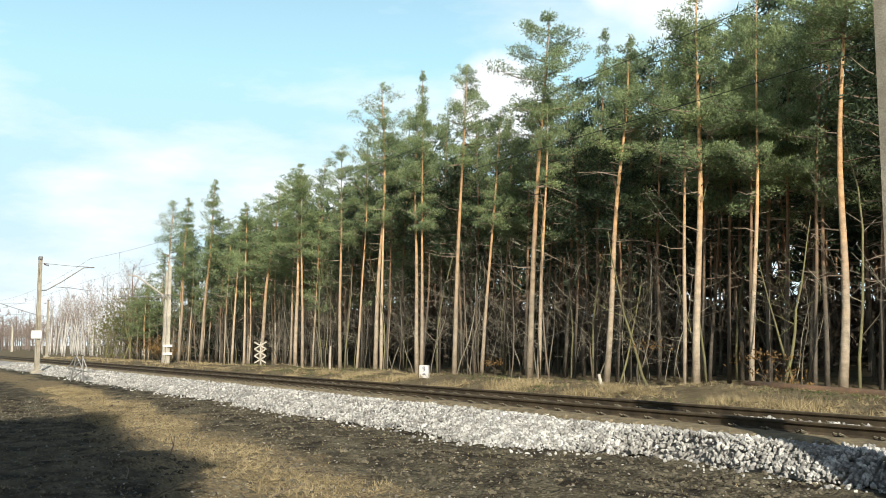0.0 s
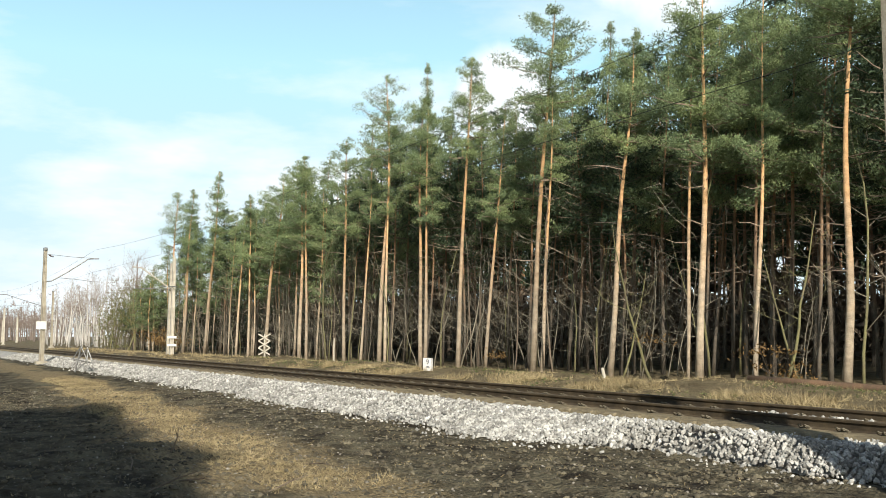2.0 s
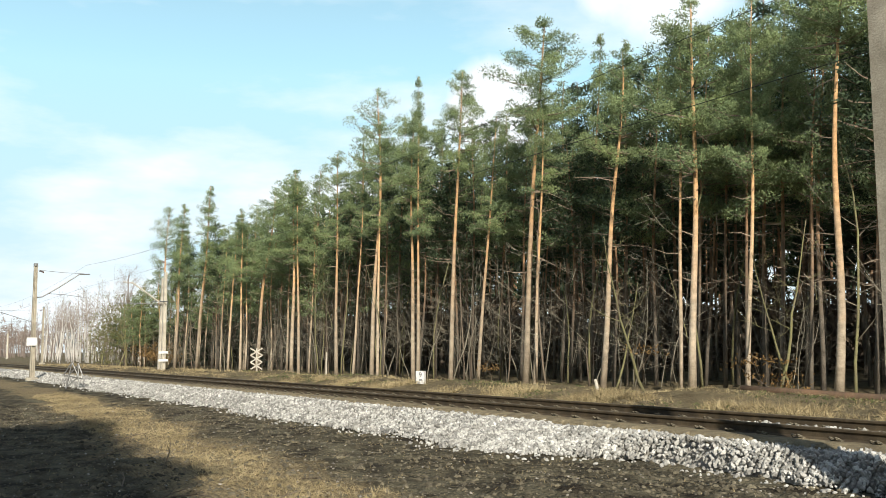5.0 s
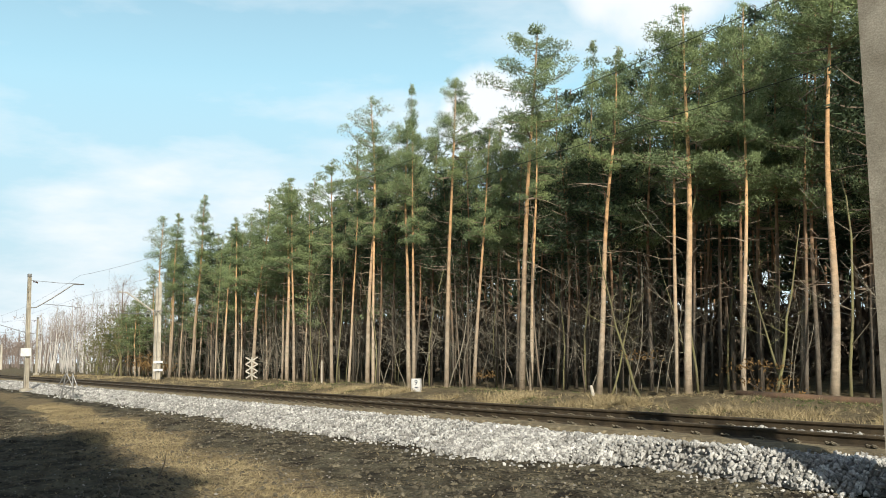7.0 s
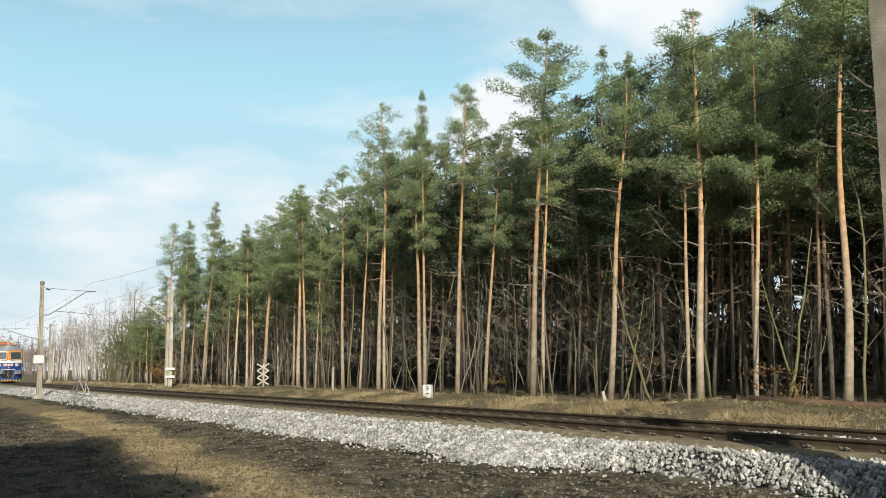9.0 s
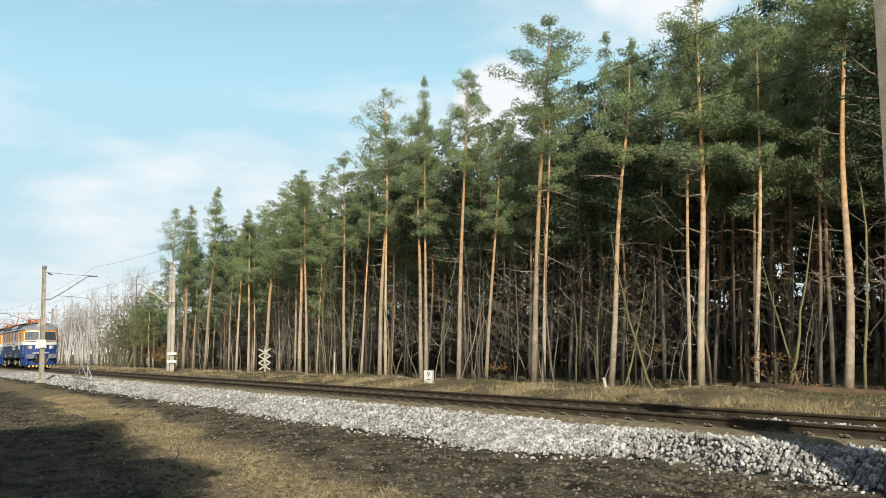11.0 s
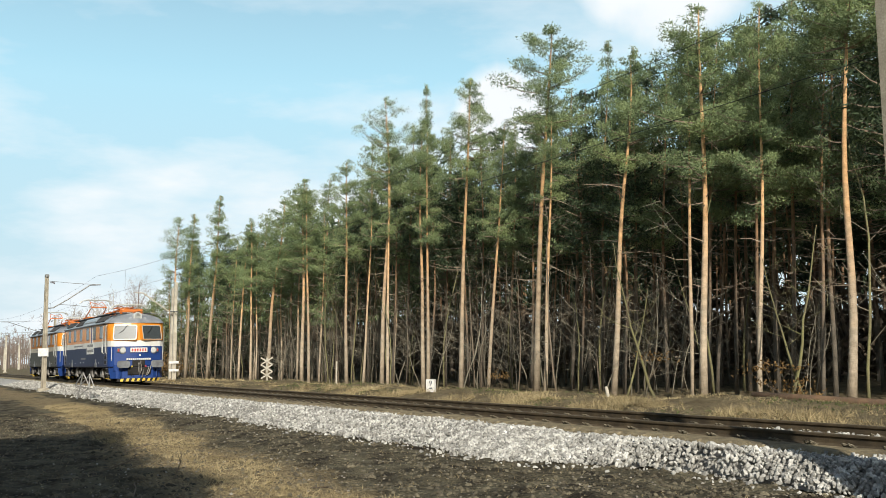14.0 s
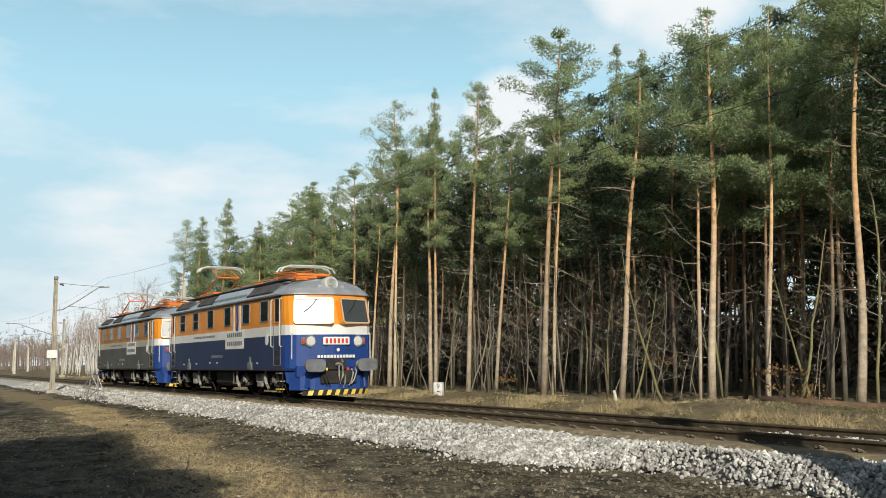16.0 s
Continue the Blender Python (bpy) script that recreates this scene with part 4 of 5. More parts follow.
def copy_plain(kind, m):
    """copy_thing for a kind whose own scale is 1, with any matrix."""
    c = copy_thing(kind, Matrix.Identity(4))
    c.matrix_basis = m
    return c


def drop_thing(kind):
    for o in (*kind.children_recursive, kind):
        bpy.data.objects.remove(o, do_unlink=True)


# ---- grass, clods, sticks ----
def build_undergrowth():
    rng = np.random.default_rng(21)
    def tufts(name, label, mat, count, region, length, width, blades, mask):
        pts = []
        made = 0
        while made < count:
            x, y = rng.uniform(*region[0]), rng.uniform(*region[1])
            if not mask(x, y):
                continue
            made += 1
            pts.append(blade_fan(rng, np.array((x, y, ground_z(x, y) - 0.01)), rng.normal(size=3) * 0.5 * np.array((1, 1, 0)), blades, length * rng.uniform(0.6, 1.3), width))
        w = tagged(new(name, tri_mesh(name, np.concatenate(pts), mat)), label, "grass", kind="stuff")
        return w
    swath = lambda x: 4.6 + 1.9 * min(1.0, max(0.0, (-12 - x) / 24))
    patch = lambda x, y: abs(y - swath(x)) < 0.75 + 0.9 * noise.noise((x * 0.3, y * 0.5, 3.3)) and y < ballast_foot(x) - 0.3
    tufts("dry_grass", "flattened dry straw on the dark soil", "straw", 6500, ((-42, -10), (3.0, 8.6)), 0.11, 0.0035, 9, patch)
    tufts("straw_scraps", "short scraps of straw and twig on the soil", "straw", 7000, ((-36, -7), (1.2, 9.2)), 0.06, 0.003, 3, lambda x, y: y < ballast_foot(x) - 0.1)
    bankm = lambda x, y: noise.noise((x * 0.5, y * 0.6, 6.3)) > -0.02
    tufts("dry_grass", "dry yellow grass along the forest edge", "straw", 9000, ((-60, -10), (15.4, 23.4)), 0.12, 0.006, 8, bankm)
    tufts("dry_grass", "long bleached grass hanging over the trackside bank", "straw", 2600, ((-46, -10), (16.2, 18.4)), 0.27, 0.008, 12, lambda x, y: noise.noise((x * 0.55, y * 0.8, 1.3)) > 0.05)
    tufts("dry_grass", "dry yellow grass along the far trackside", "straw", 2600, ((-125, -60), (15.6, 24)), 0.2, 0.016, 7, bankm)
    tufts("green_grass", "short green moss and grass at the forest edge", "green_grass", 3200, ((-60, -12), (16.5, 25)), 0.11, 0.008, 8, lambda x, y: noise.noise((x * 0.4, y * 0.4, 9.3)) > 0.1)
    rnd = random.Random(31)
    kinds = [stone_mesh(50 + s, 0.03) for s in range(4)]
    for nm, label, mat, count, sizes in (("clods", "scattered dark clods on the churned soil", "clod", 14000, (0.25, 0.35, 0.5, 0.7, 1.0, 1.5)), ("pebbles", "pale pebbles scattered over the soil", "pebble", 2600, (0.2, 0.3, 0.45, 0.8))):
        vs, fs, c = [], [], 0
        for i in range(count):
            x, y = -7 - 26 * rnd.random() ** 1.4, rnd.uniform(1.4, 10.2)
            if y > ballast_foot(x):
                continue
            me = kinds[rnd.randrange(4)]
            turn = Matrix.Rotation(rnd.uniform(0, 6.3), 3, "Z")
            v = np.array([turn @ q.co for q in me.vertices]) * rnd.choice(sizes) + np.array((x, y, ground_z(x, y)))
            vs.append(v)
            fs.append(np.array([p.vertices for p in me.polygons]) + c)
            c += len(v)
        me = bpy.data.meshes.new(nm)
        me.from_pydata(np.concatenate(vs).tolist(), [], np.concatenate(fs).tolist())
        me.materials.append(M[mat])
        tagged(new(nm, me), label, "clods", kind="stuff")
    for x, y, l, a, up in ((-14.3, 3.9, 0.42, 1.1, 1.3), (-11.6, 3.3, 0.8, 0.3, 0.1), (-10.8, 2.7, 0.9, 2.2, 0.12), (-13.0, 3.0, 0.9, 2.9, 0.1), (-17.5, 5.0, 1.0, 0.5, 0.08), (-16, 3.2, 0.8, 1.8, 0.2), (-10.2, 3.9, 0.5, 0.9, 0.4), (-19, 4.2, 0.7, 1.3, 0.25), (-12.4, 5.2, 0.9, 0.2, 0.06)):
        g = Geo()
        p = Vector((x, y, ground_z(x, y) + 0.0))
        e = Vector((math.cos(a), math.sin(a), 0)) * math.cos(up) + Vector((0, 0, math.sin(up)))
        g.tube([p - e * 0.04, p + e * l * 0.5 + Vector((0.02, 0.03, 0.03)), p + e * l], [0.012, 0.009, 0.004], 5)
        g.tube([p + e * l * 0.5 + Vector((0.02, 0.03, 0.03)), p + e * l * 0.75 + Vector((0.1, -0.06, 0.08))], [0.007, 0.003], 4)
        tagged(part("stick", g, "twig", None), "thin dry stick lying on the soil", "stick", "sticks on the soil")
    g = Geo()
    z = ground_z(-9.7, 2.35)
    g.add([(-9.85, 2.2, z + 0.01), (-9.72, 2.3, z + 0.06), (-9.6, 2.42, z + 0.015), (-9.52, 2.52, z + 0.03), (-9.8, 2.28, z + 0.005), (-9.7, 2.38, z + 0.05), (-9.57, 2.5, z + 0.01), (-9.5, 2.58, z + 0.025)],
          [(0, 1, 5, 4), (1, 2, 6, 5), (2, 3, 7, 6)])
    tagged(part("paper_scrap", g, "white", None), "crumpled white scrap of paper on the soil", "litter")
    g = Geo()
    g.tube([(x, y, ground_z(x, y) + 0.08) for x, y in ((-18.3, 21.4), (-16.6, 21.9), (-14.6, 22.4), (-11.0, 23.4))], [0.10, 0.12, 0.12, 0.13], 10)
    log = part("log", g, "log", None, smooth=True)
    tagged(log, "felled reddish pine log lying along the forest edge", "log")


build_track()
build_forest()
build_undergrowth()


# ---- masts, posts, wires ----
def i_mast(geo, h, a, b, z0=0.0):
    """A tapered concrete mast with a grooved section."""
    for k, (z, s) in enumerate(((z0, 1.0), (h, 0.72))):
        w, d = a * s / 2, b * s / 2
        geo.v += [(x, y, z) for x, y in ((-w, -d), (w, -d), (w, -d * 0.55), (w * 0.55, -d * 0.35), (w * 0.55, d * 0.35), (w, d * 0.55), (w, d), (-w, d), (-w, d * 0.55), (-w * 0.55, d * 0.35), (-w * 0.55, -d * 0.35), (-w, -d * 0.55))]
    o = len(geo.v) - 24
    geo.f += [(o + k, o + (k + 1) % 12, o + 12 + (k + 1) % 12, o + 12 + k) for k in range(12)]
    geo.f += [tuple(o + 12 + k for k in range(12)), tuple(o + k for k in range(11, -1, -1))]


def catenary_mast(label, x, y, h, reach, plate=True, mat="concrete", girth=0.34, top=True):
    m = thing("catenary_mast", label, "mast", "catenary masts", at=pose(x, y, ground_z(x, y) - 0.1, 0, 1.2 if x < -20 else 0, 0))
    g = Geo()
    i_mast(g, h, girth, girth * 0.85)
    part("post", g, mat, m)
    if plate or x < -20:
        part("footing", Geo().box((0, 0, 0.12), (0.7, 0.7, 0.4), ch=0.06), "concrete", m)
    s = 1 if reach > 0 else -1
    if top:
        arm = part("cantilever", Geo().tube([(0, 0, h - 0.2), (0, reach * 0.55, h - 0.33), (0, reach * 0.95, h - 0.36)], 0.016, 6), "steel", m)
        part("strut", Geo().tube([(0, 0, h - 1.95), (0, reach * 0.14, h - 1.9), (0, reach * 0.42, h - 1.35), (0, reach * 0.84, h - 0.42), (0, reach * 1.05, h - 0.38)], 0.04, 6), "steel", arm)
        part("register_arm", Geo().tube([(0, reach * 0.25, h - 1.68), (0, reach * 0.6, h - 1.75), (0, reach * 1.0, h - 1.9)], 0.018, 6), "steel", m)
        ins = Geo()
        for k in range(4):
            ins.disc((0, s * (0.25 + 0.07 * k), h - 0.28 - 0.02 * k), (0, 1, 0), [(-0.03, 0.03), (0, 0.07), (0.03, 0.03)], 10)
        part("insulator", ins, "brown_porcelain", m)
        part("cap", Geo().box((0, 0, h + 0.1), (0.28, 0.24, 0.22), ch=0.03), "steel", m)
    if plate:
        p = part("sign_plate", Geo().box((0.2, -0.1, 2.55), (0.05, 0.62, 0.5), rz=-0.45), "white", m, "blank white enamel plate")
        part("bracket", Geo().box((0.12, 0, 2.55), (0.14, 0.08, 0.08)), "steel", p)
    return m


def straight_wire(name, label, pts, r):
    tagged(part(name, Geo().tube(pts, r, 4), "wire", None), label, "wire", "overhead wires")


def build_line():
    catenary_mast("weathered concrete catenary mast with a white plate", -63.2, 9.0, 7.25, 3.1)
    catenary_mast("weathered concrete catenary mast close beside the ballast", -5.97, 9.75, 8.2, 2.3, False, "concrete", 0.44)
    # paired anchor mast on the forest side
    m = thing("anchor_mast", "pair of pale concrete anchor posts with a cantilever arm", "mast", "catenary masts", at=pose(-72.4, 19.5, ground_z(-72.4, 19.5) - 0.1))
    for dx, lean, nm in ((-0.55, 0.030, 0), (0.35, 0.004, 1)):
        g = Geo()
        i_mast(g, 7.6 if nm else 7.2, 0.32, 0.30)
        p = part("post", g, "pale_concrete", m)
        p.matrix_basis = pose(dx, 0, 0, 0, math.degrees(lean) * 1.2 + 2.2, 0)
    part("cantilever", Geo().tube([(0.1, 0, 5.1), (0.0, -2.3, 6.75), (0, -3.0, 6.8)], 0.06, 6), "pale_concrete", m)
    part("register_arm", Geo().tube([(0.1, 0, 5.15), (0, -3.6, 5.2)], 0.04, 6), "steel", m)
    part("top_bar", Geo().tube([(-1.2, -0.5, 5.4), (1.6, 0, 5.3)], 0.04, 6), "steel", m)
    for z in (0.85, 1.45):
        pl = part("sign_plate", Geo().box((0.62, -0.05, z), (0.05, 0.7, 0.18), rz=-0.26), "white", m, "narrow white plate")
        part("bracket", Geo().box((0.52, 0.0, z), (0.24, 0.08, 0.08)), "steel", pl)
    catenary_mast("distant concrete catenary mast on the forest side", -129, 19.5, 7.3, -6.5, False)
    catenary_mast("distant pale concrete mast", -205, 22, 7.4, -6, False, "pale_concrete", 0.5)
    catenary_mast("distant pale concrete mast", -285, 34, 7.2, 3, False, "pale_concrete", 0.6, False)
    catenary_mast("distant pale concrete mast", -292, 31, 6.4, 3, False, "pale_concrete", 0.5, False)
    # overhead line: carrier sags between masts, contact wire nearly level
    sup = [60, -5.4, -63.2, -129, -195, -260]
    for a, b in zip(sup, sup[1:]):
        pts = []
        for i in range(17):
            t = i / 16
            pts.append((a + (b - a) * t, TRACK_Y, 6.75 - 1.05 * 4 * t * (1 - t) * (abs(b - a) / 62) ** 2 * 0.72))
        straight_wire("carrier_wire", "sagging dark carrier cable above the track", pts, 0.0065)
        straight_wire("contact_wire", "taut dark contact wire above the track", [(a, TRACK_Y - 0.2, 5.25), ((a + b) / 2, TRACK_Y + 0.2, 5.2), (b, TRACK_Y - 0.2, 5.25)], 0.006)
        for k in range(1, 7):
            t = k / 7
            x = a + (b - a) * t
            top = 6.75 - 1.05 * 4 * t * (1 - t) * (abs(b - a) / 62) ** 2 * 0.72
            straight_wire("dropper", "thin vertical dropper between carrier and contact wire", [(x, TRACK_Y, top), (x, TRACK_Y, 5.22)], 0.004)
    # kilometre post
    z = ground_z(-31.3, 18.4)
    k = thing("kilometre_post", "white concrete kilometre post with a dark numeral", "marker post", at=pose(-31.3, 18.4, z - 0.15, 0, 0, 38))
    part("body", Geo().prism([(-0.15, -0.12), (0.15, -0.12), (0.18, -0.07), (0.18, 0.1), (-0.18, 0.1), (-0.18, -0.07)], 0, 0.64), "white", k)
    cu = bpy.data.curves.new("numeral", "FONT")
    cu.body, cu.size, cu.extrude, cu.align_x = "9", 0.28, 0.004, "CENTER"
    cu.materials.append(M["ink"])
    tx = new("numeral", cu)
    tx.parent = k
    tx.matrix_basis = pose(0.04, -0.125, 0.40, 90, 0, 0)
    part("bar", Geo().box((0.04, -0.122, 0.30), (0.12, 0.01, 0.05)), "ink", k)
    # crossing warning marker: a post with stacked crosses
    z = ground_z(-61.9, 23.2)
    c = thing("crossing_marker", "weathered post with four stacked cream diagonal crosses", "sign", at=pose(-61.9, 23.2, z, 0, 0, 45))
    part("post", Geo().tube([(0, 0.05, -0.2), (0, 0.05, 1.75)], 0.06, 8), "pale_concrete", c)
    for i in range(3):
        for s in (-1, 1):
            part("cross_bar", Geo().box((0, -0.02 - 0.02 * s, 0.55 + 0.48 * i), (1.0, 0.03, 0.09), ry=s * 0.5), "pale_concrete", c)
    for nm, x, y, h, r, lean in (("stake", -23.7, 20.75, 0.42, 0.06, -0.3), ("stake", -52.4, 24.1, 1.45, 0.07, 0.04), ("stake", -13.0, 24.4, 0.5, 0.04, -0.3)):
        g = Geo().tube([(0, 0, -0.2), (0, 0, h * 0.94), (0, 0, h)], [r, r * 0.9, r * 0.5], 8)
        s = tagged(part(nm, g, "pale_concrete", None), "short white-painted stake at the forest edge", "stake", "white stakes")
        s.matrix_basis = pose(x, y, ground_z(x, y), 0, math.degrees(lean), 0)
    # low lattice stand on the ballast shoulder
    z = ground_z(-47, 8.5)
    t = thing("lattice_stand", "low grey steel lattice stand leaning beside the ballast", "stand", at=pose(-47.2, 8.5, z - 0.05, 0, 6, 40))
    for p, q in (((-0.35, 0, 0), (-0.15, 0, 1.3)), ((0.4, 0, 0), (0.2, 0, 1.25))):
        part("leg", Geo().tube([p, q], 0.035, 6), "steel", t)
    for p, q in (((-0.35, 0, 0.05), (0.3, 0, 0.62)), ((0.4, 0, 0.05), (-0.28, 0, 0.6)), ((-0.28, 0, 0.6), (0.22, 0, 1.2)), ((0.3, 0, 0.62), (-0.15, 0, 1.25)), ((-0.55, 0, 0.62), (-0.15, 0, 1.3)), ((0.62, 0, 0.55), (0.2, 0, 1.25)), ((-0.55, 0, 0.62), (0.62, 0, 0.55))):
        part("brace", Geo().tube([p, q], 0.03, 6), "steel", t)


build_line()
build_ballast()


# ---- locomotives ----
BODY_LEN, HALF_W = 13.2, 1.475


def plan(inset=0.0, nose=0.88, side=0.0):
    """The body's outline from above, x forward; inset draws the rounded ends back, side narrows it."""
    w = HALF_W - side
    end = [(0.0, 1.0), (0.22, 0.985), (0.40, 0.93), (0.54, 0.82), (0.66, 0.58), (0.78, 0.25), (0.82, 0.06)]
    front = [(max(x / 0.82 * nose - inset * min(1, x / 0.3), -0.05), -w * y) for x, y in end]
    front += [(x, -y) for x, y in reversed(front)]
    back = [(-BODY_LEN - x, -y) for x, y in front]
    return front + back


def band(g, z0, z1, i0=0.0, i1=0.0, s0=0.0, s1=0.0, faces=None):
    a, b = plan(i0, side=s0), plan(i1, side=s1)
    n = len(a)
    if faces is None:
        return g.add([(x, y, z0) for x, y in a] + [(x, y, z1) for x, y in b], [(k, (k + 1) % n, n + (k + 1) % n, n + k) for k in range(n)])
    run = list(faces) + [(faces[-1] + 1) % n]
    m = len(run)
    g.add([(*a[k], z0) for k in run] + [(*b[k], z1) for k in run], [(k, k + 1, m + k + 1, m + k) for k in range(m - 1)])
    return g


def rounded(w, h, r, n=4):
    out = []
    for cx, cy, a0 in ((w / 2 - r, h / 2 - r, 0), (-w / 2 + r, h / 2 - r, 90), (-w / 2 + r, -h / 2 + r, 180), (w / 2 - r, -h / 2 + r, 270)):
        out += [(cx + r * math.cos(radians(a0 + 90 * k / n)), cy + r * math.sin(radians(a0 + 90 * k / n))) for k in range(n + 1)]
    return out


def slab(outline, m, t0, t1):
    g = Geo().prism(outline, t0, t1)
    g.v = [tuple(m @ Vector(v)) for v in g.v]
    return g


def ring(w, h, r, border, m, t0, t1):
    """A rounded frame with an opening."""
    o, i = rounded(w, h, r), rounded(w - 2 * border, h - 2 * border, max(0.01, r - border))
    n = len(o)
    g = Geo()
    g.v = [tuple(m @ Vector((x, y, z))) for z in (t0, t1) for ol in (o, i) for x, y in ol]
    for k in range(n):
        j = (k + 1) % n
        g.f += [(2 * n + k, 2 * n + j, 3 * n + j, 3 * n + k), (k, j, 2 * n + j, 2 * n + k), (n + j, n + k, 3 * n + k, 3 * n + j)]
    return g


def on_side(x, z, s):
    """A pose on the flank: local x along the body, local y up, local z outwards; s = -1 is the south flank."""
    return pose(x, s * HALF_W, z, 90, 0, 0) if s < 0 else pose(x, s * HALF_W, z, 90, 0, 180)


def side_window(loco, x, z, w, h, s, split=False):
    m = on_side(x, z, s)
    f = part("window_frame", ring(w, h, 0.07, 0.045, m, -0.01, 0.022), "grey_metal", loco, "grey window frame")
    part("pane", slab(rounded(w - 0.06, h - 0.06, 0.05), m, -0.008, 0.006), "glass", f, "dark window glass")
    if split:
        part("bar", slab([(-w / 2, -0.02), (w / 2, -0.02), (w / 2, 0.02), (-w / 2, 0.02)], m, 0, 0.024), "grey_metal", f)


def wheelset(loco, x):
    g = Geo()
    for s in (-1, 1):
        g.disc((0, s * 0.68, 0), (0, s, 0), [(0, 0.40), (0.0, 0.66), (0.03, 0.64), (0.03, 0.625), (0.14, 0.62), (0.14, 0.54), (0.10, 0.52), (0.09, 0.18), (0.18, 0.17), (0.18, 0.001)], 28)
    g.disc((0, 0, 0), (0, 1, 0), [(-0.75, 0.09), (0.75, 0.09)], 12)
    for k in range(6):
        a = k * math.pi / 3
        for s in (-1, 1):
            g.box((0.36 * math.cos(a), s * 0.785, 0.36 * math.sin(a)), (0.30, 0.05, 0.05), ry=-a)
    w = part("wheelset", g, "black", loco, "dark steel wheelset with spoked wheels")
    w.matrix_basis = pose(x, 0, 0.625)
    return w


def bogie(loco, xc):
    b = part("bogie_frame", Geo().box((xc, -0.98, 0.66), (4.3, 0.12, 0.26), ch=0.03).box((xc, 0.98, 0.66), (4.3, 0.12, 0.26), ch=0.03).box((xc, 0, 0.62), (0.7, 2.0, 0.3)).box((xc - 2.1, 0, 0.66), (0.15, 1.9, 0.22)).box((xc + 2.1, 0, 0.66), (0.15, 1.9, 0.22)), "black", loco, "grimy bogie frame")
    for dx in (-1.0, 1.0):
        part("traction_motor", Geo().box((xc + dx, 0, 0.5), (1.5, 1.3, 0.66), ch=0.12), "black", b)
    for s in (-1, 1):
        for dx in (-1.45, 1.45):
            g = Geo().disc((xc + dx, s * 1.08, 0.6), (0, s, 0), [(0.0, 0.17), (0.1, 0.17), (0.12, 0.13), (0.18, 0.12), (0.19, 0.001)], 12).box((xc + dx, s * 1.05, 0.42), (0.52, 0.16, 0.12), ch=0.02)
            part("axle_box", g, "grime", b, "dusty cast axle box")
            for d2 in (-0.42, 0.42):
                sp = Geo()
                for k in range(5):
                    sp.disc((xc + dx + d2, s * 1.12, 0.42 + 0.07 * k), (0, 0, 1), [(0, 0.085), (0.025, 0.10), (0.05, 0.085)], 10)
                part("spring", sp, "black", b)
            part("brake_rod", Geo().tube([(xc + dx - 0.72, s * 1.24, 0.85), (xc + dx - 0.62, s * 1.28, 0.52), (xc + dx - 0.35, s * 1.28, 0.3)], 0.05, 5), "grime", b)
            part("brake_shoe", Geo().box((xc + dx - 0.70, s * 0.86, 0.5), (0.1, 0.1, 0.36), ry=0.15, ch=0.02), "grime", b)
        part("swing_link", Geo().box((xc, s * 1.1, 0.62), (0.9, 0.14, 0.34), ch=0.04).box((xc, s * 1.16, 0.42), (0.4, 0.12, 0.2), ch=0.03), "grime", b, "dusty spring plank")
        part("sand_box", Geo().box((xc + 2.05, s * 1.12, 0.68), (0.36, 0.24, 0.36), ch=0.04).tube([(xc + 2.05, s * 1.12, 0.5), (xc + 2.2, s * 1.0, 0.12)], 0.025, 5), "black", b)
        part("step", Geo().box((xc - 2.2, s * 1.24, 0.42), (0.4, 0.2, 0.03)).tube([(xc - 2.4, s * 1.3, 0.85), (xc - 2.4, s * 1.3, 0.4)], 0.015, 5).tube([(xc - 2.0, s * 1.3, 0.85), (xc - 2.0, s * 1.3, 0.4)], 0.015, 5), "grime", b)


def pantograph(loco, xc, lift, facing):
    p = part("pantograph_base", Geo().box((xc, -0.55, 4.02), (1.9, 0.07, 0.07)).box((xc, 0.55, 4.02), (1.9, 0.07, 0.07)).box((xc - 0.85, 0, 4.02), (0.07, 1.2, 0.07)).box((xc + 0.85, 0, 4.02), (0.07, 1.2, 0.07)).box((xc, 0, 4.03), (0.07, 1.2, 0.09)), "panto_orange", loco, "orange pantograph base frame")
    for dx in (-0.85, 0.85):
        for y in (-0.55, 0.55):
            g = Geo()
            for k in range(3):
                g.disc((xc + dx, y, 3.80 + 0.07 * k), (0, 0, 1), [(0, 0.05), (0.03, 0.085), (0.06, 0.05)], 10)
            part("insulator", g, "panto_orange", p, "orange ribbed insulator")
    top = 4.12 + lift
    knee = xc - facing * (1.05 if lift > 0.3 else 1.5)
    kz = 4.12 + lift * 0.5
    for y in (-0.5, 0.5):
        part("lower_arm", Geo().tube([(xc + facing * 0.6, y, 4.08), (knee, y * 0.9, kz)], 0.035, 6), "panto_orange", p)
        part("upper_arm", Geo().tube([(knee, y * 0.9, kz), (xc + facing * (0.0 if lift > 0.3 else 0.3), y * 0.75, top - 0.08)], 0.024, 6), "panto_orange", p)
    part("cross_brace", Geo().tube([(knee, -0.45, kz), (xc, 0.38, top - 0.1)], 0.015, 5).tube([(knee, 0.45, kz), (xc, -0.38, top - 0.1)], 0.015, 5).tube([(knee, -0.47, kz), (knee, 0.47, kz)], 0.03, 6), "panto_orange", p)
    for dx in (-0.18, 0.18):
        hx = xc + dx + facing * (0.0 if lift > 0.3 else 0.3)
        part("collector_bow", Geo().tube([(hx, -0.98, top - 0.22), (hx, -0.88, top - 0.08), (hx, -0.6, top), (hx, 0.6, top), (hx, 0.88, top - 0.08), (hx, 0.98, top - 0.22)], 0.035, 6), "panto_white", p, "pale collector bow with turned-down horns")


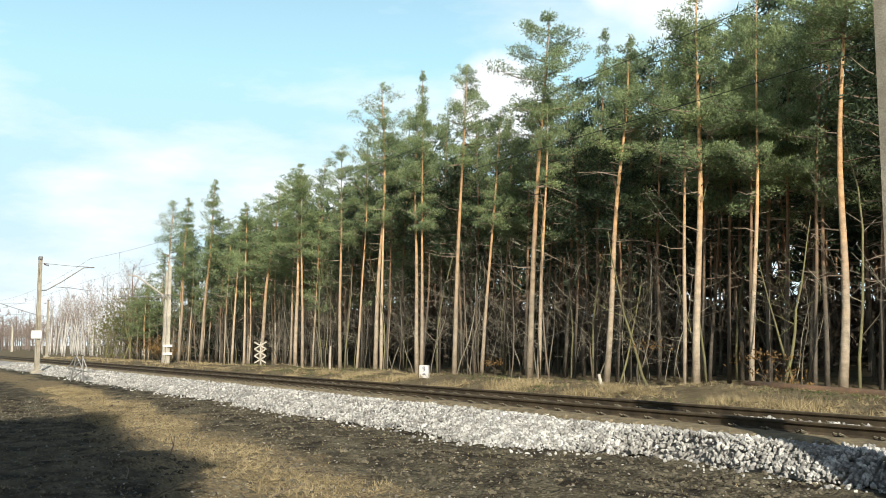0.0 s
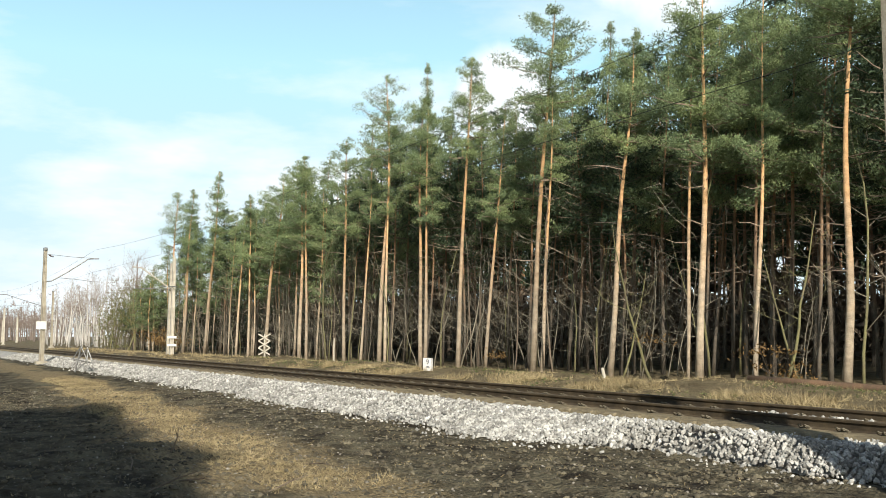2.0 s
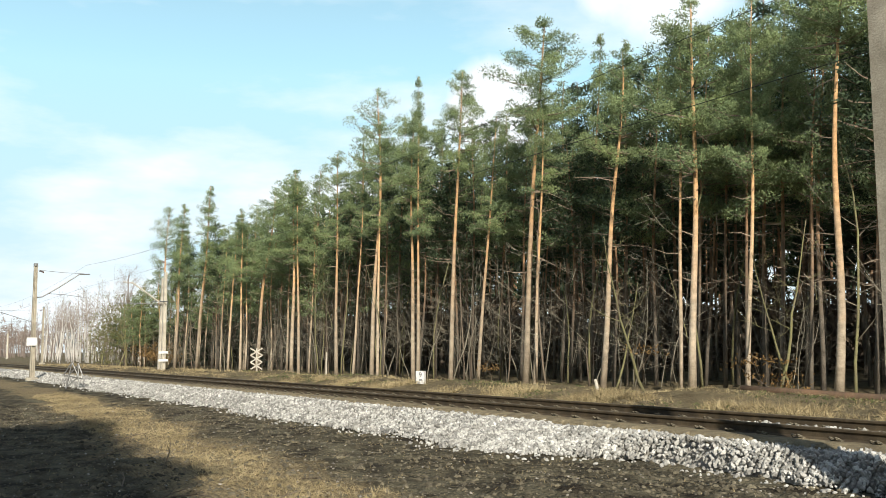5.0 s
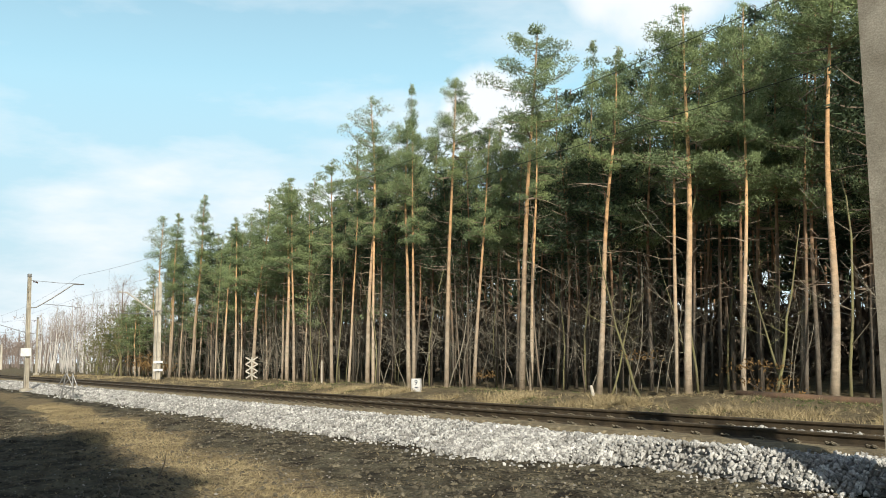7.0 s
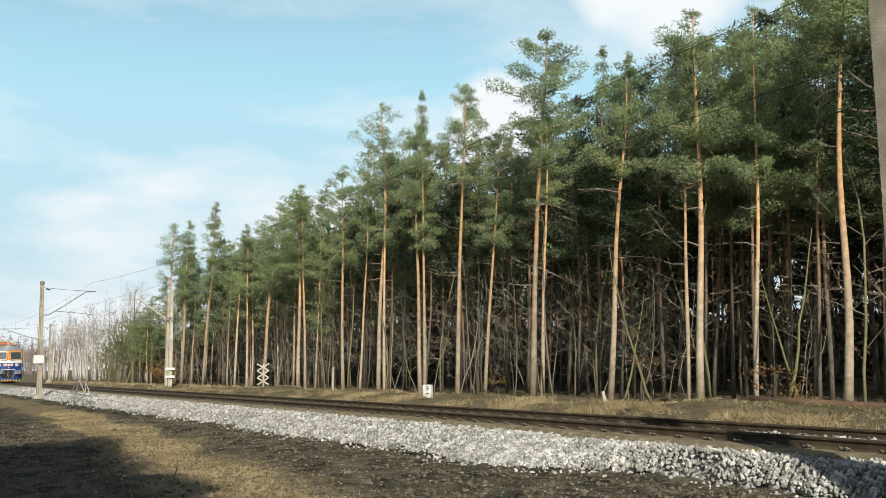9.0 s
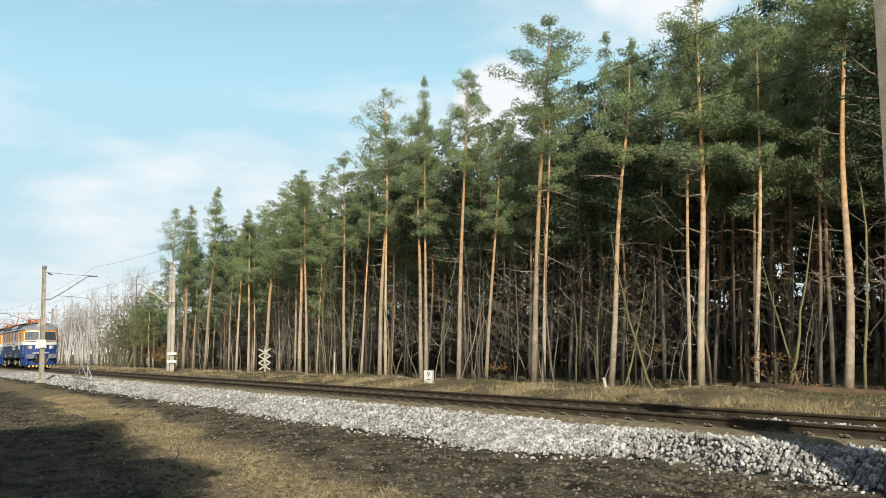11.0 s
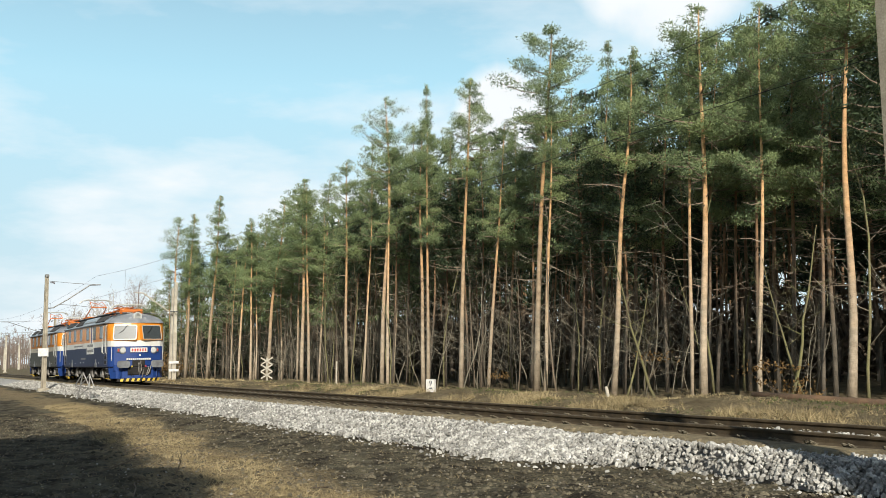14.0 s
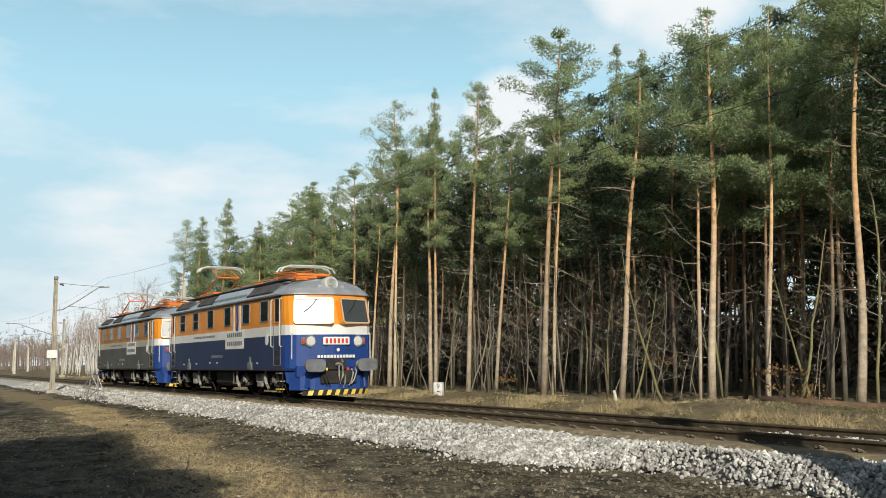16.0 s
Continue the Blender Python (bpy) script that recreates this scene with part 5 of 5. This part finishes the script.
def build_locomotive(label, paints):
    L = thing("locomotive", label, "locomotive", "coupled locomotives")
    flank, ends = [[13], [27]], [list(range(13)), list(range(14, 27))]
    for f in ends:
        part("end_apron", band(band(Geo(), 0.88, 0.95, 0.05, 0.0, 0.03, 0.0, f), 0.95, 1.98, faces=f), "blue", L, "bright blue lower cab end")
        part("end_band", band(Geo(), 1.98, 2.29, 0.0, 0.02, faces=f), "band", L, "white band round the cab")
        part("cab_front", band(Geo(), 2.29, 3.24, 0.02, 0.20, faces=f), "orange", L, "orange cab front")
    for f in flank:
        part("lower_flank", band(band(Geo(), 0.88, 0.95, 0.05, 0.0, 0.03, 0.0, f), 0.95, 1.98, faces=f), paints[2], L, "dark navy lower flank" if paints[2] == "dark_flank" else "dusty grey lower flank")
        part("flank_band", band(Geo(), 1.98, 2.29, 0.0, 0.02, faces=f), paints[1], L, "pale waist band")
        part("upper_flank", band(Geo(), 2.29, 3.24, 0.02, 0.20, faces=f), paints[0], L, "orange upper flank")
    r = Geo()
    for z0, z1, i0, i1, s0, s1 in ((3.24, 3.27, 0.14, 0.14, -0.05, -0.05), (3.27, 3.44, 0.14, 0.28, -0.04, 0.10), (3.44, 3.60, 0.28, 0.50, 0.10, 0.36), (3.60, 3.72, 0.50, 0.80, 0.36, 0.72), (3.72, 3.78, 0.80, 1.1, 0.72, 1.15)):
        band(r, z0, z1, i0, i1, s0, s1)
    a = plan(1.1, side=1.15)
    r.add([(x, y, 3.78) for x, y in a], [tuple(range(len(a)))])
    a = plan(0.14, side=-0.05)
    r.add([(x, y, 3.24) for x, y in a], [tuple(range(len(a) - 1, -1, -1))])
    roof = part("roof", r, "roof", L, "silver-grey domed roof", smooth=False)
    part("floor_pan", Geo().box((-6.6, 0, 0.9), (13.6, 2.7, 0.1)).box((-6.6, 0, 0.56), (4.4, 1.3, 0.6), ch=0.05), "black", L)
    # roof sides: dark ribbed grilles between silver hatches
    for s in (-1, 1):
        for x0, x1 in ((-0.9, -3.4), (-7.4, -9.4), (-10.6, -12.6)):
            g = Geo().box(((x0 + x1) / 2, s * 1.30, 3.53), (abs(x1 - x0), 0.05, 0.42), rx=s * 0.75)
            gr = part("roof_grille", g, "dark_roof", roof, "dark louvred roof grille")
            n = int(abs(x1 - x0) / 0.16)
            for k in range(n):
                part("slat", Geo().box((x0 - 0.08 - 0.16 * k, s * 1.325, 3.55), (0.05, 0.04, 0.40), rx=s * 0.75), "dark_roof", gr)
        for x0, x1 in ((-3.5, -7.3),):
            part("roof_hatch", Geo().box(((x0 + x1) / 2, s * 1.24, 3.56), (abs(x1 - x0), 0.16, 0.40), rx=s * 0.75, ch=0.05), "roof", roof, "bulging silver roof hatch")
        part("walkway", Geo().box((-6.6, s * 0.86, 3.83), (11.6, 0.36, 0.03)), "dark_roof", roof, "dark roof walkway")
        part("rain_gutter", Geo().box((-6.6, s * 1.53, 3.26), (13.2, 0.05, 0.05)), "grey_metal", roof)
    part("roof_ridge", Geo().box((-6.6, 0, 3.80), (6.0, 0.9, 0.14), ch=0.05), "dark_roof", roof)
    for x in (-4.3, -5.6, -6.9, -8.4):
        part("roof_box", Geo().box((x, 0.05, 3.95), (0.8, 0.7, 0.26), ch=0.05), "panto_orange" if x in (-5.6,) else "grey_metal", roof)
    part("busbar", Geo().tube([(-3.2, 0.3, 4.2), (-6.6, 0.3, 4.24), (-10.0, 0.3, 4.2)], 0.03, 6), "panto_orange", roof)
    for x in (-4.0, -6.0, -8.0, -9.4):
        part("busbar_insulator", Geo().disc((x, 0.3, 3.84), (0, 0, 1), [(0, 0.07), (0.1, 0.05), (0.13, 0.09), (0.2, 0.05), (0.23, 0.09), (0.36, 0.04)], 10), "brown_porcelain", roof)
    pantograph(L, -1.9, 0.22, 1)
    pantograph(L, -11.0, 1.05, -1)
    # flank windows, doors, vents
    for s in (-1, 1):
        for x, split in ((-1.56, False), (-3.38, False), (-5.4, False), (-7.48, False), (-9.47, True), (-11.35, True)):
            side_window(L, x, 2.80, 0.78, 0.72, s, split)
        for xd in (-0.38, -12.82):
            m = on_side(xd, 2.12, s)
            d = part("cab_door", ring(0.62, 2.2, 0.06, 0.03, m, -0.01, 0.012), "grey_metal", L, "narrow cab door outline")
            f = part("window_frame", ring(0.46, 0.80, 0.05, 0.04, on_side(xd, 2.78, s), -0.01, 0.02), "orange", d)
            part("pane", slab(rounded(0.40, 0.74, 0.04), on_side(xd, 2.78, s), -0.005, 0.008), "glass", f)
            for dx in (-0.38, 0.38):
                part("handrail", Geo().tube([(xd + dx, s * 1.48, 1.62), (xd + dx, s * 1.545, 1.66), (xd + dx, s * 1.545, 3.1), (xd + dx, s * 1.48, 3.14)], 0.02, 6), "panto_white", d, "pale vertical handrail")
            for z in (1.15, 1.42):
                # no recess is cut: a flat black patch paints the foothold's shade
                part("foothold", slab(rounded(0.42, 0.16, 0.03), on_side(xd, z, s), -0.01, 0.006), "black", d, "foothold drawn as a flat black patch for the shade of its recess")
            lad = part("ladder", Geo().tube([(xd - 0.2, s * 1.36, 0.95), (xd - 0.2, s * 1.36, 0.2)], 0.02, 5).tube([(xd + 0.2, s * 1.36, 0.95), (xd + 0.2, s * 1.36, 0.2)], 0.02, 5), "black", L, "cab steps with yellow treads")
            for z in (0.3, 0.55, 0.8):
                part("tread", Geo().box((xd, s * 1.36, z), (0.42, 0.16, 0.03)), "yellow" if z < 0.4 else "grime", lad)
        # emblem: two white curved blades over a white field, and lines of unreadable lettering
        blade = [(-0.10, -0.62), (0.06, -0.60), (0.20, 0.0), (0.10, 0.62), (-0.02, 0.62), (0.02, 0.0)]
        for dx, sx in ((-4.62, -1), (-4.10, 1)):
            part("emblem_blade", slab([(x * sx, y) for x, y in (blade if sx > 0 else blade[::-1])], on_side(dx, 2.62, s), 0.0, 0.007), "band", L, "white curved emblem blade")
        part("emblem_core", slab([(-0.16, -0.60), (0.10, -0.60), (0.16, 0.0), (0.08, 0.55), (-0.10, 0.55), (-0.04, 0.0)], on_side(-4.34, 2.62, s), 0.0, 0.005), "blue", L)
        fld = part("lettering_field", slab(rounded(2.05, 0.62, 0.01), on_side(-4.6, 1.94, s), 0.0, 0.006), "band", L, "white field with grey lettering bars")
        for z in (2.12, 1.82):
            for k in range(8):
                part("bar", slab(rounded(0.15, 0.15, 0.01), on_side(-5.33 + 0.21 * k, z, s), 0.006, 0.010), "grey_metal", fld)
        for k in range(9):
            part("bar", slab(rounded(0.12, 0.10, 0.01), on_side(-7.3 + 0.16 * k, 1.38, s), 0.0, 0.006), "grey_metal", L)
        for k in range(14):
            part("bar", slab(rounded(0.15, 0.08, 0.01), on_side(-9.6 + 0.2 * k, 2.14, s), 0.0, 0.006), "grey_metal", L)
        part("builder_plate", slab([(0.14 * math.cos(k * 0.524), 0.17 * math.sin(k * 0.524)) for k in range(12)], on_side(-1.3, 1.86, s), 0, 0.015), "band", L, "small oval cast plate")
        for x, z in ((-9.3, 1.12), (-7.5, 1.15), (-6.6, 1.15), (-2.2, 1.12), (-11.1, 1.1)):
            part("stencil_mark", slab(rounded(0.16, 0.05, 0.01), on_side(x, z, s), 0, 0.006), "band", L)
        for x in (-2.9, -10.3):
            part("lifting_bracket", Geo().box((x, s * 1.47, 1.02), (0.42, 0.10, 0.26), ch=0.03).box((x, s * 1.47, 1.22), (0.16, 0.08, 0.22), ch=0.03), "grey_metal", L, "pale grey lifting bracket")
        part("air_tank", Geo().disc((-8.2, s * 0.75, 0.52), (1, 0, 0), [(0, 0.02), (0.04, 0.2), (0.1, 0.24), (3.0, 0.24), (3.06, 0.2), (3.1, 0.02)], 14), "black", L)
        part("battery_box", Geo().box((-6.6, s * 0.9, 0.62), (2.2, 0.5, 0.44), ch=0.04), "black", L)
    # ends
    for e, turn in ((0, 0), (1, 180)):
        base = pose(0, 0, 0) if not e else pose(-BODY_LEN, 0, 0, 0, 0, 180)

        def fix(g):
            g.v = [tuple(base @ Vector(v)) for v in g.v]
            return g
        for s in (-1, 1):
            mp = base @ Matrix.Translation((0.69, s * 0.68, 2.71)) @ Matrix.Rotation(radians(s * 22), 4, "Z") @ Matrix.Rotation(radians(-12), 4, "Y") @ Matrix.Rotation(radians(90), 4, "Z") @ Matrix.Rotation(radians(90), 4, "X")
            f = part("windscreen_frame", ring(1.24, 0.84, 0.11, 0.06, mp, -0.16, 0.075), paints[0], L, "windscreen frame")
            part("trim", ring(1.20, 0.80, 0.10, 0.035, mp, 0.06, 0.085), "panto_white", f, "pale metal windscreen trim")
            part("pane", slab(rounded(1.16, 0.76, 0.08), mp, -0.10, 0.055), "screen", f, "dusty windscreen glass")
            w = Geo().tube([tuple(mp @ Vector((0.1, 0.38, 0.09))), tuple(mp @ Vector((-0.12, 0.1, 0.085))), tuple(mp @ Vector((-0.32, -0.05, 0.08)))], 0.012, 4)
            part("wiper", w, "rubber", f)
            h = part("headlight", fix(Geo().disc((0.50, s * 0.80, 1.77), (1, 0, 0), [(0, 0.22), (0.22, 0.20), (0.26, 0.18)], 18).box((0.62, s * 0.98, 1.77), (0.20, 0.24, 0.26), ch=0.05)), "grey_metal", L, "round headlight in a white housing")
            part("lens", fix(Geo().disc((0.755, s * 0.80, 1.77), (1, 0, 0), [(0, 0.155), (0.03, 0.13), (0.045, 0.001)], 18)), "lens", h)
            part("marker_lens", fix(Geo().disc((0.71, s * 1.0, 1.77), (1, 0, 0), [(0, 0.08), (0.03, 0.06), (0.035, 0.001)], 12)), "red", h)
            b = part("buffer", fix(Geo().disc((0.75, s * 0.875, 1.03), (1, 0, 0), [(0, 0.16), (0.28, 0.15), (0.28, 0.12), (0.52, 0.12)], 16)), "grime", L, "grey buffer with a wide oblong head")
            part("buffer_head", fix(slab(rounded(0.66, 0.38, 0.14), pose(1.27, s * 0.875, 1.03) @ Matrix.Rotation(radians(90), 4, "Z") @ Matrix.Rotation(radians(90), 4, "X"), 0, 0.05)), "grey_metal", b)
            part("end_handrail", fix(Geo().tube([(0.46, s * 1.30, 1.2), (0.52, s * 1.34, 1.24), (0.52, s * 1.34, 2.0), (0.46, s * 1.30, 2.04)], 0.02, 6)), "panto_white", L, "white vertical handrail")
            part("hose", fix(Geo().tube([(0.86, s * 0.36, 0.86), (0.98, s * 0.40, 0.7), (0.98, s * 0.42, 0.45), (0.94, s * 0.36, 0.34)], 0.03, 6)), "rubber", L)
            part("hose_cock", fix(Geo().box((0.92, s * 0.36, 0.9), (0.14, 0.07, 0.1), ch=0.02)), "red" if s > 0 else "yellow", L, "painted hose cock")
            part("roof_lamp", fix(Geo().disc((0.26, s * 0.38, 3.46), (1, 0, 0.12), [(0, 0.10), (0.2, 0.10), (0.22, 0.085)], 14)), "roof", roof)
            part("side_skirt", fix(Geo().add([(0.10, s * 1.40, 0.86), (0.95, s * 0.95, 0.80), (0.98, s * 0.95, 0.34), (0.25, s * 1.40, 0.50), (0.10, s * 1.34, 0.86), (0.92, s * 0.90, 0.80), (0.95, s * 0.90, 0.34), (0.25, s * 1.34, 0.50)],
                 [(0, 1, 2, 3), (7, 6, 5, 4), (0, 4, 5, 1), (1, 5, 6, 2), (2, 6, 7, 3), (3, 7, 4, 0)])), "blue", L)
        big = part("roof_headlight", fix(Geo().disc((0.16, 0, 3.57), (1, 0, 0.1), [(0, 0.25), (0.30, 0.24), (0.36, 0.22), (0.36, 0.17), (0.30, 0.16)], 24)), "panto_white", roof, "large round roof headlight")
        part("lens", fix(Geo().disc((0.46, 0, 3.60), (1, 0, 0.1), [(0, 0.165), (0.03, 0.12), (0.045, 0.001)], 20)), "lens", big)
        np_ = part("number_board", fix(Geo().box((0.88, 0.0, 1.78), (0.06, 0.90, 0.25), ch=0.02)), "band", L, "white board with red lettering bars")
        for k in range(6):
            part("bar", fix(Geo().box((0.914, -0.34 + 0.135 * k, 1.78), (0.012, 0.075, 0.15))), "red", np_)
        for k in range(12):
            part("bar", fix(Geo().box((0.878, -0.60 + 0.108 * k, 1.30), (0.016, 0.08, 0.09))), "band", L, "white lettering bar")
        part("badge", fix(Geo().disc((0.87, 0.06, 1.50), (1, 0, 0), [(0, 0.06), (0.02, 0.05)], 12)), "band", L)
        c = part("coupler_box", fix(Geo().box((0.80, 0, 1.06), (0.22, 0.66, 0.36), ch=0.03)), "black", L, "black drawgear box")
        part("hook", fix(Geo().tube([(0.9, 0, 1.05), (1.25, 0, 1.05), (1.34, 0, 1.12), (1.28, 0, 1.2)], [0.06, 0.05, 0.04, 0.03], 8)), "grime", c)
        part("screw_link", fix(Geo().tube([(1.2, 0.06, 1.02), (1.22, 0.06, 0.7), (1.15, 0, 0.45), (1.22, -0.06, 0.7), (1.2, -0.06, 1.02)], 0.028, 6)), "grime", c)
        part("drawgear_plate", fix(Geo().box((1.03, 0, 0.66), (0.10, 1.2, 0.40), ch=0.03)), "black", L, "grimy plate behind the couplings")
        for y, z0 in ((-0.62, 0.92), (-0.48, 0.9), (0.48, 0.9), (0.60, 0.94), (0.2, 0.82)):
            part("cable", fix(Geo().tube([(0.95, y, z0), (1.13, y * 0.95, z0 - 0.12), (1.15, y * 0.8, z0 - 0.36), (1.10, y * 0.66, z0 - 0.5)], 0.022, 5)), "grime" if y > 0 else "rubber", L, "hanging connecting cable")
        part("buffer_beam", fix(Geo().box((0.62, 0, 0.84), (0.26, 2.5, 0.36), ch=0.04)), "blue", L)
        sk = [(0.35, 1.36), (0.75, 1.15), (0.98, 0.75), (1.04, 0.0), (0.98, -0.75), (0.75, -1.15), (0.35, -1.36)]
        g = Geo()
        n = len(sk)
        g.v = [(x, y, z) for z in (0.70, 0.28) for x, y in sk] + [(x - 0.05, y * 0.97, z) for z in (0.70, 0.28) for x, y in sk]
        g.f = [(k, k + 1, n + k + 1, n + k) for k in range(n - 1)] + [(2 * n + k + 1, 2 * n + k, 3 * n + k, 3 * n + k + 1) for k in range(n - 1)] + [(n + k, n + k + 1, 3 * n + k + 1, 3 * n + k) for k in range(n - 1)]
        plow = part("snow_plough", fix(g), "blue", L, "blue plough with a yellow and black striped edge")
        edge_y = [-1.1 + 0.1375 * k for k in range(17)]
        for k in range(16):
            y0, y1 = edge_y[k], edge_y[k + 1]
            fx = lambda y: 1.055 - 0.07 * (abs(y) / 0.75) ** 2 - max(0.0, abs(y) - 0.75) * 0.42
            v = [(fx(y0), y0, 0.12), (fx(y1), y1, 0.12), (fx(y1), y1 + 0.06, 0.28), (fx(y0), y0 + 0.06, 0.28)]
            v += [(a - 0.05, b, c2) for a, b, c2 in v]
            part("stripe", fix(Geo().add(v, [(0, 1, 2, 3), (7, 6, 5, 4), (0, 4, 5, 1), (1, 5, 6, 2), (2, 6, 7, 3), (3, 7, 4, 0)])), "yellow" if k % 2 else "black", plow)
    for xc in (-2.75, -10.45):
        bogie(L, xc)
    return L


front_loco = build_locomotive("clean orange, white and blue electric locomotive with a silver roof", ("orange", "band", "dark_flank"))
rear_loco = build_locomotive("faded orange, cream and grey electric locomotive coupled behind", ("dull_orange", "dull_band", "dull_slate"))
AXLES = (-1.30, -4.20, -9.0, -11.9)
for _x in AXLES:
    wheelset(front_loco, _x)
    wheelset(rear_loco, _x)
PITCH = BODY_LEN + 3.1


def front_at(t):
    """Where the leading locomotive's front corner is along the track: it gathers speed gently."""
    left = 16.0 - t
    return -27.6 - 12.75 * left + 0.21 * left * left


def motions():
    times = [i * 0.5 for i in range(33)]
    walk(front_loco, [(t, pose(front_at(t), TRACK_Y, 0)) for t in times])
    walk(rear_loco, [(t, pose(front_at(t) - PITCH, TRACK_Y, 0)) for t in times])
    for loco in (front_loco, rear_loco):
        for w in [o for o in loco.children if o.name.startswith("wheelset")]:
            x = w.matrix_basis.translation.x
            walk(w, [(i / 15, pose(x, 0, 0.625) @ Matrix.Rotation((front_at(i / 15) - front_at(0)) / 0.625, 4, "Y")) for i in range(241)])


motions()
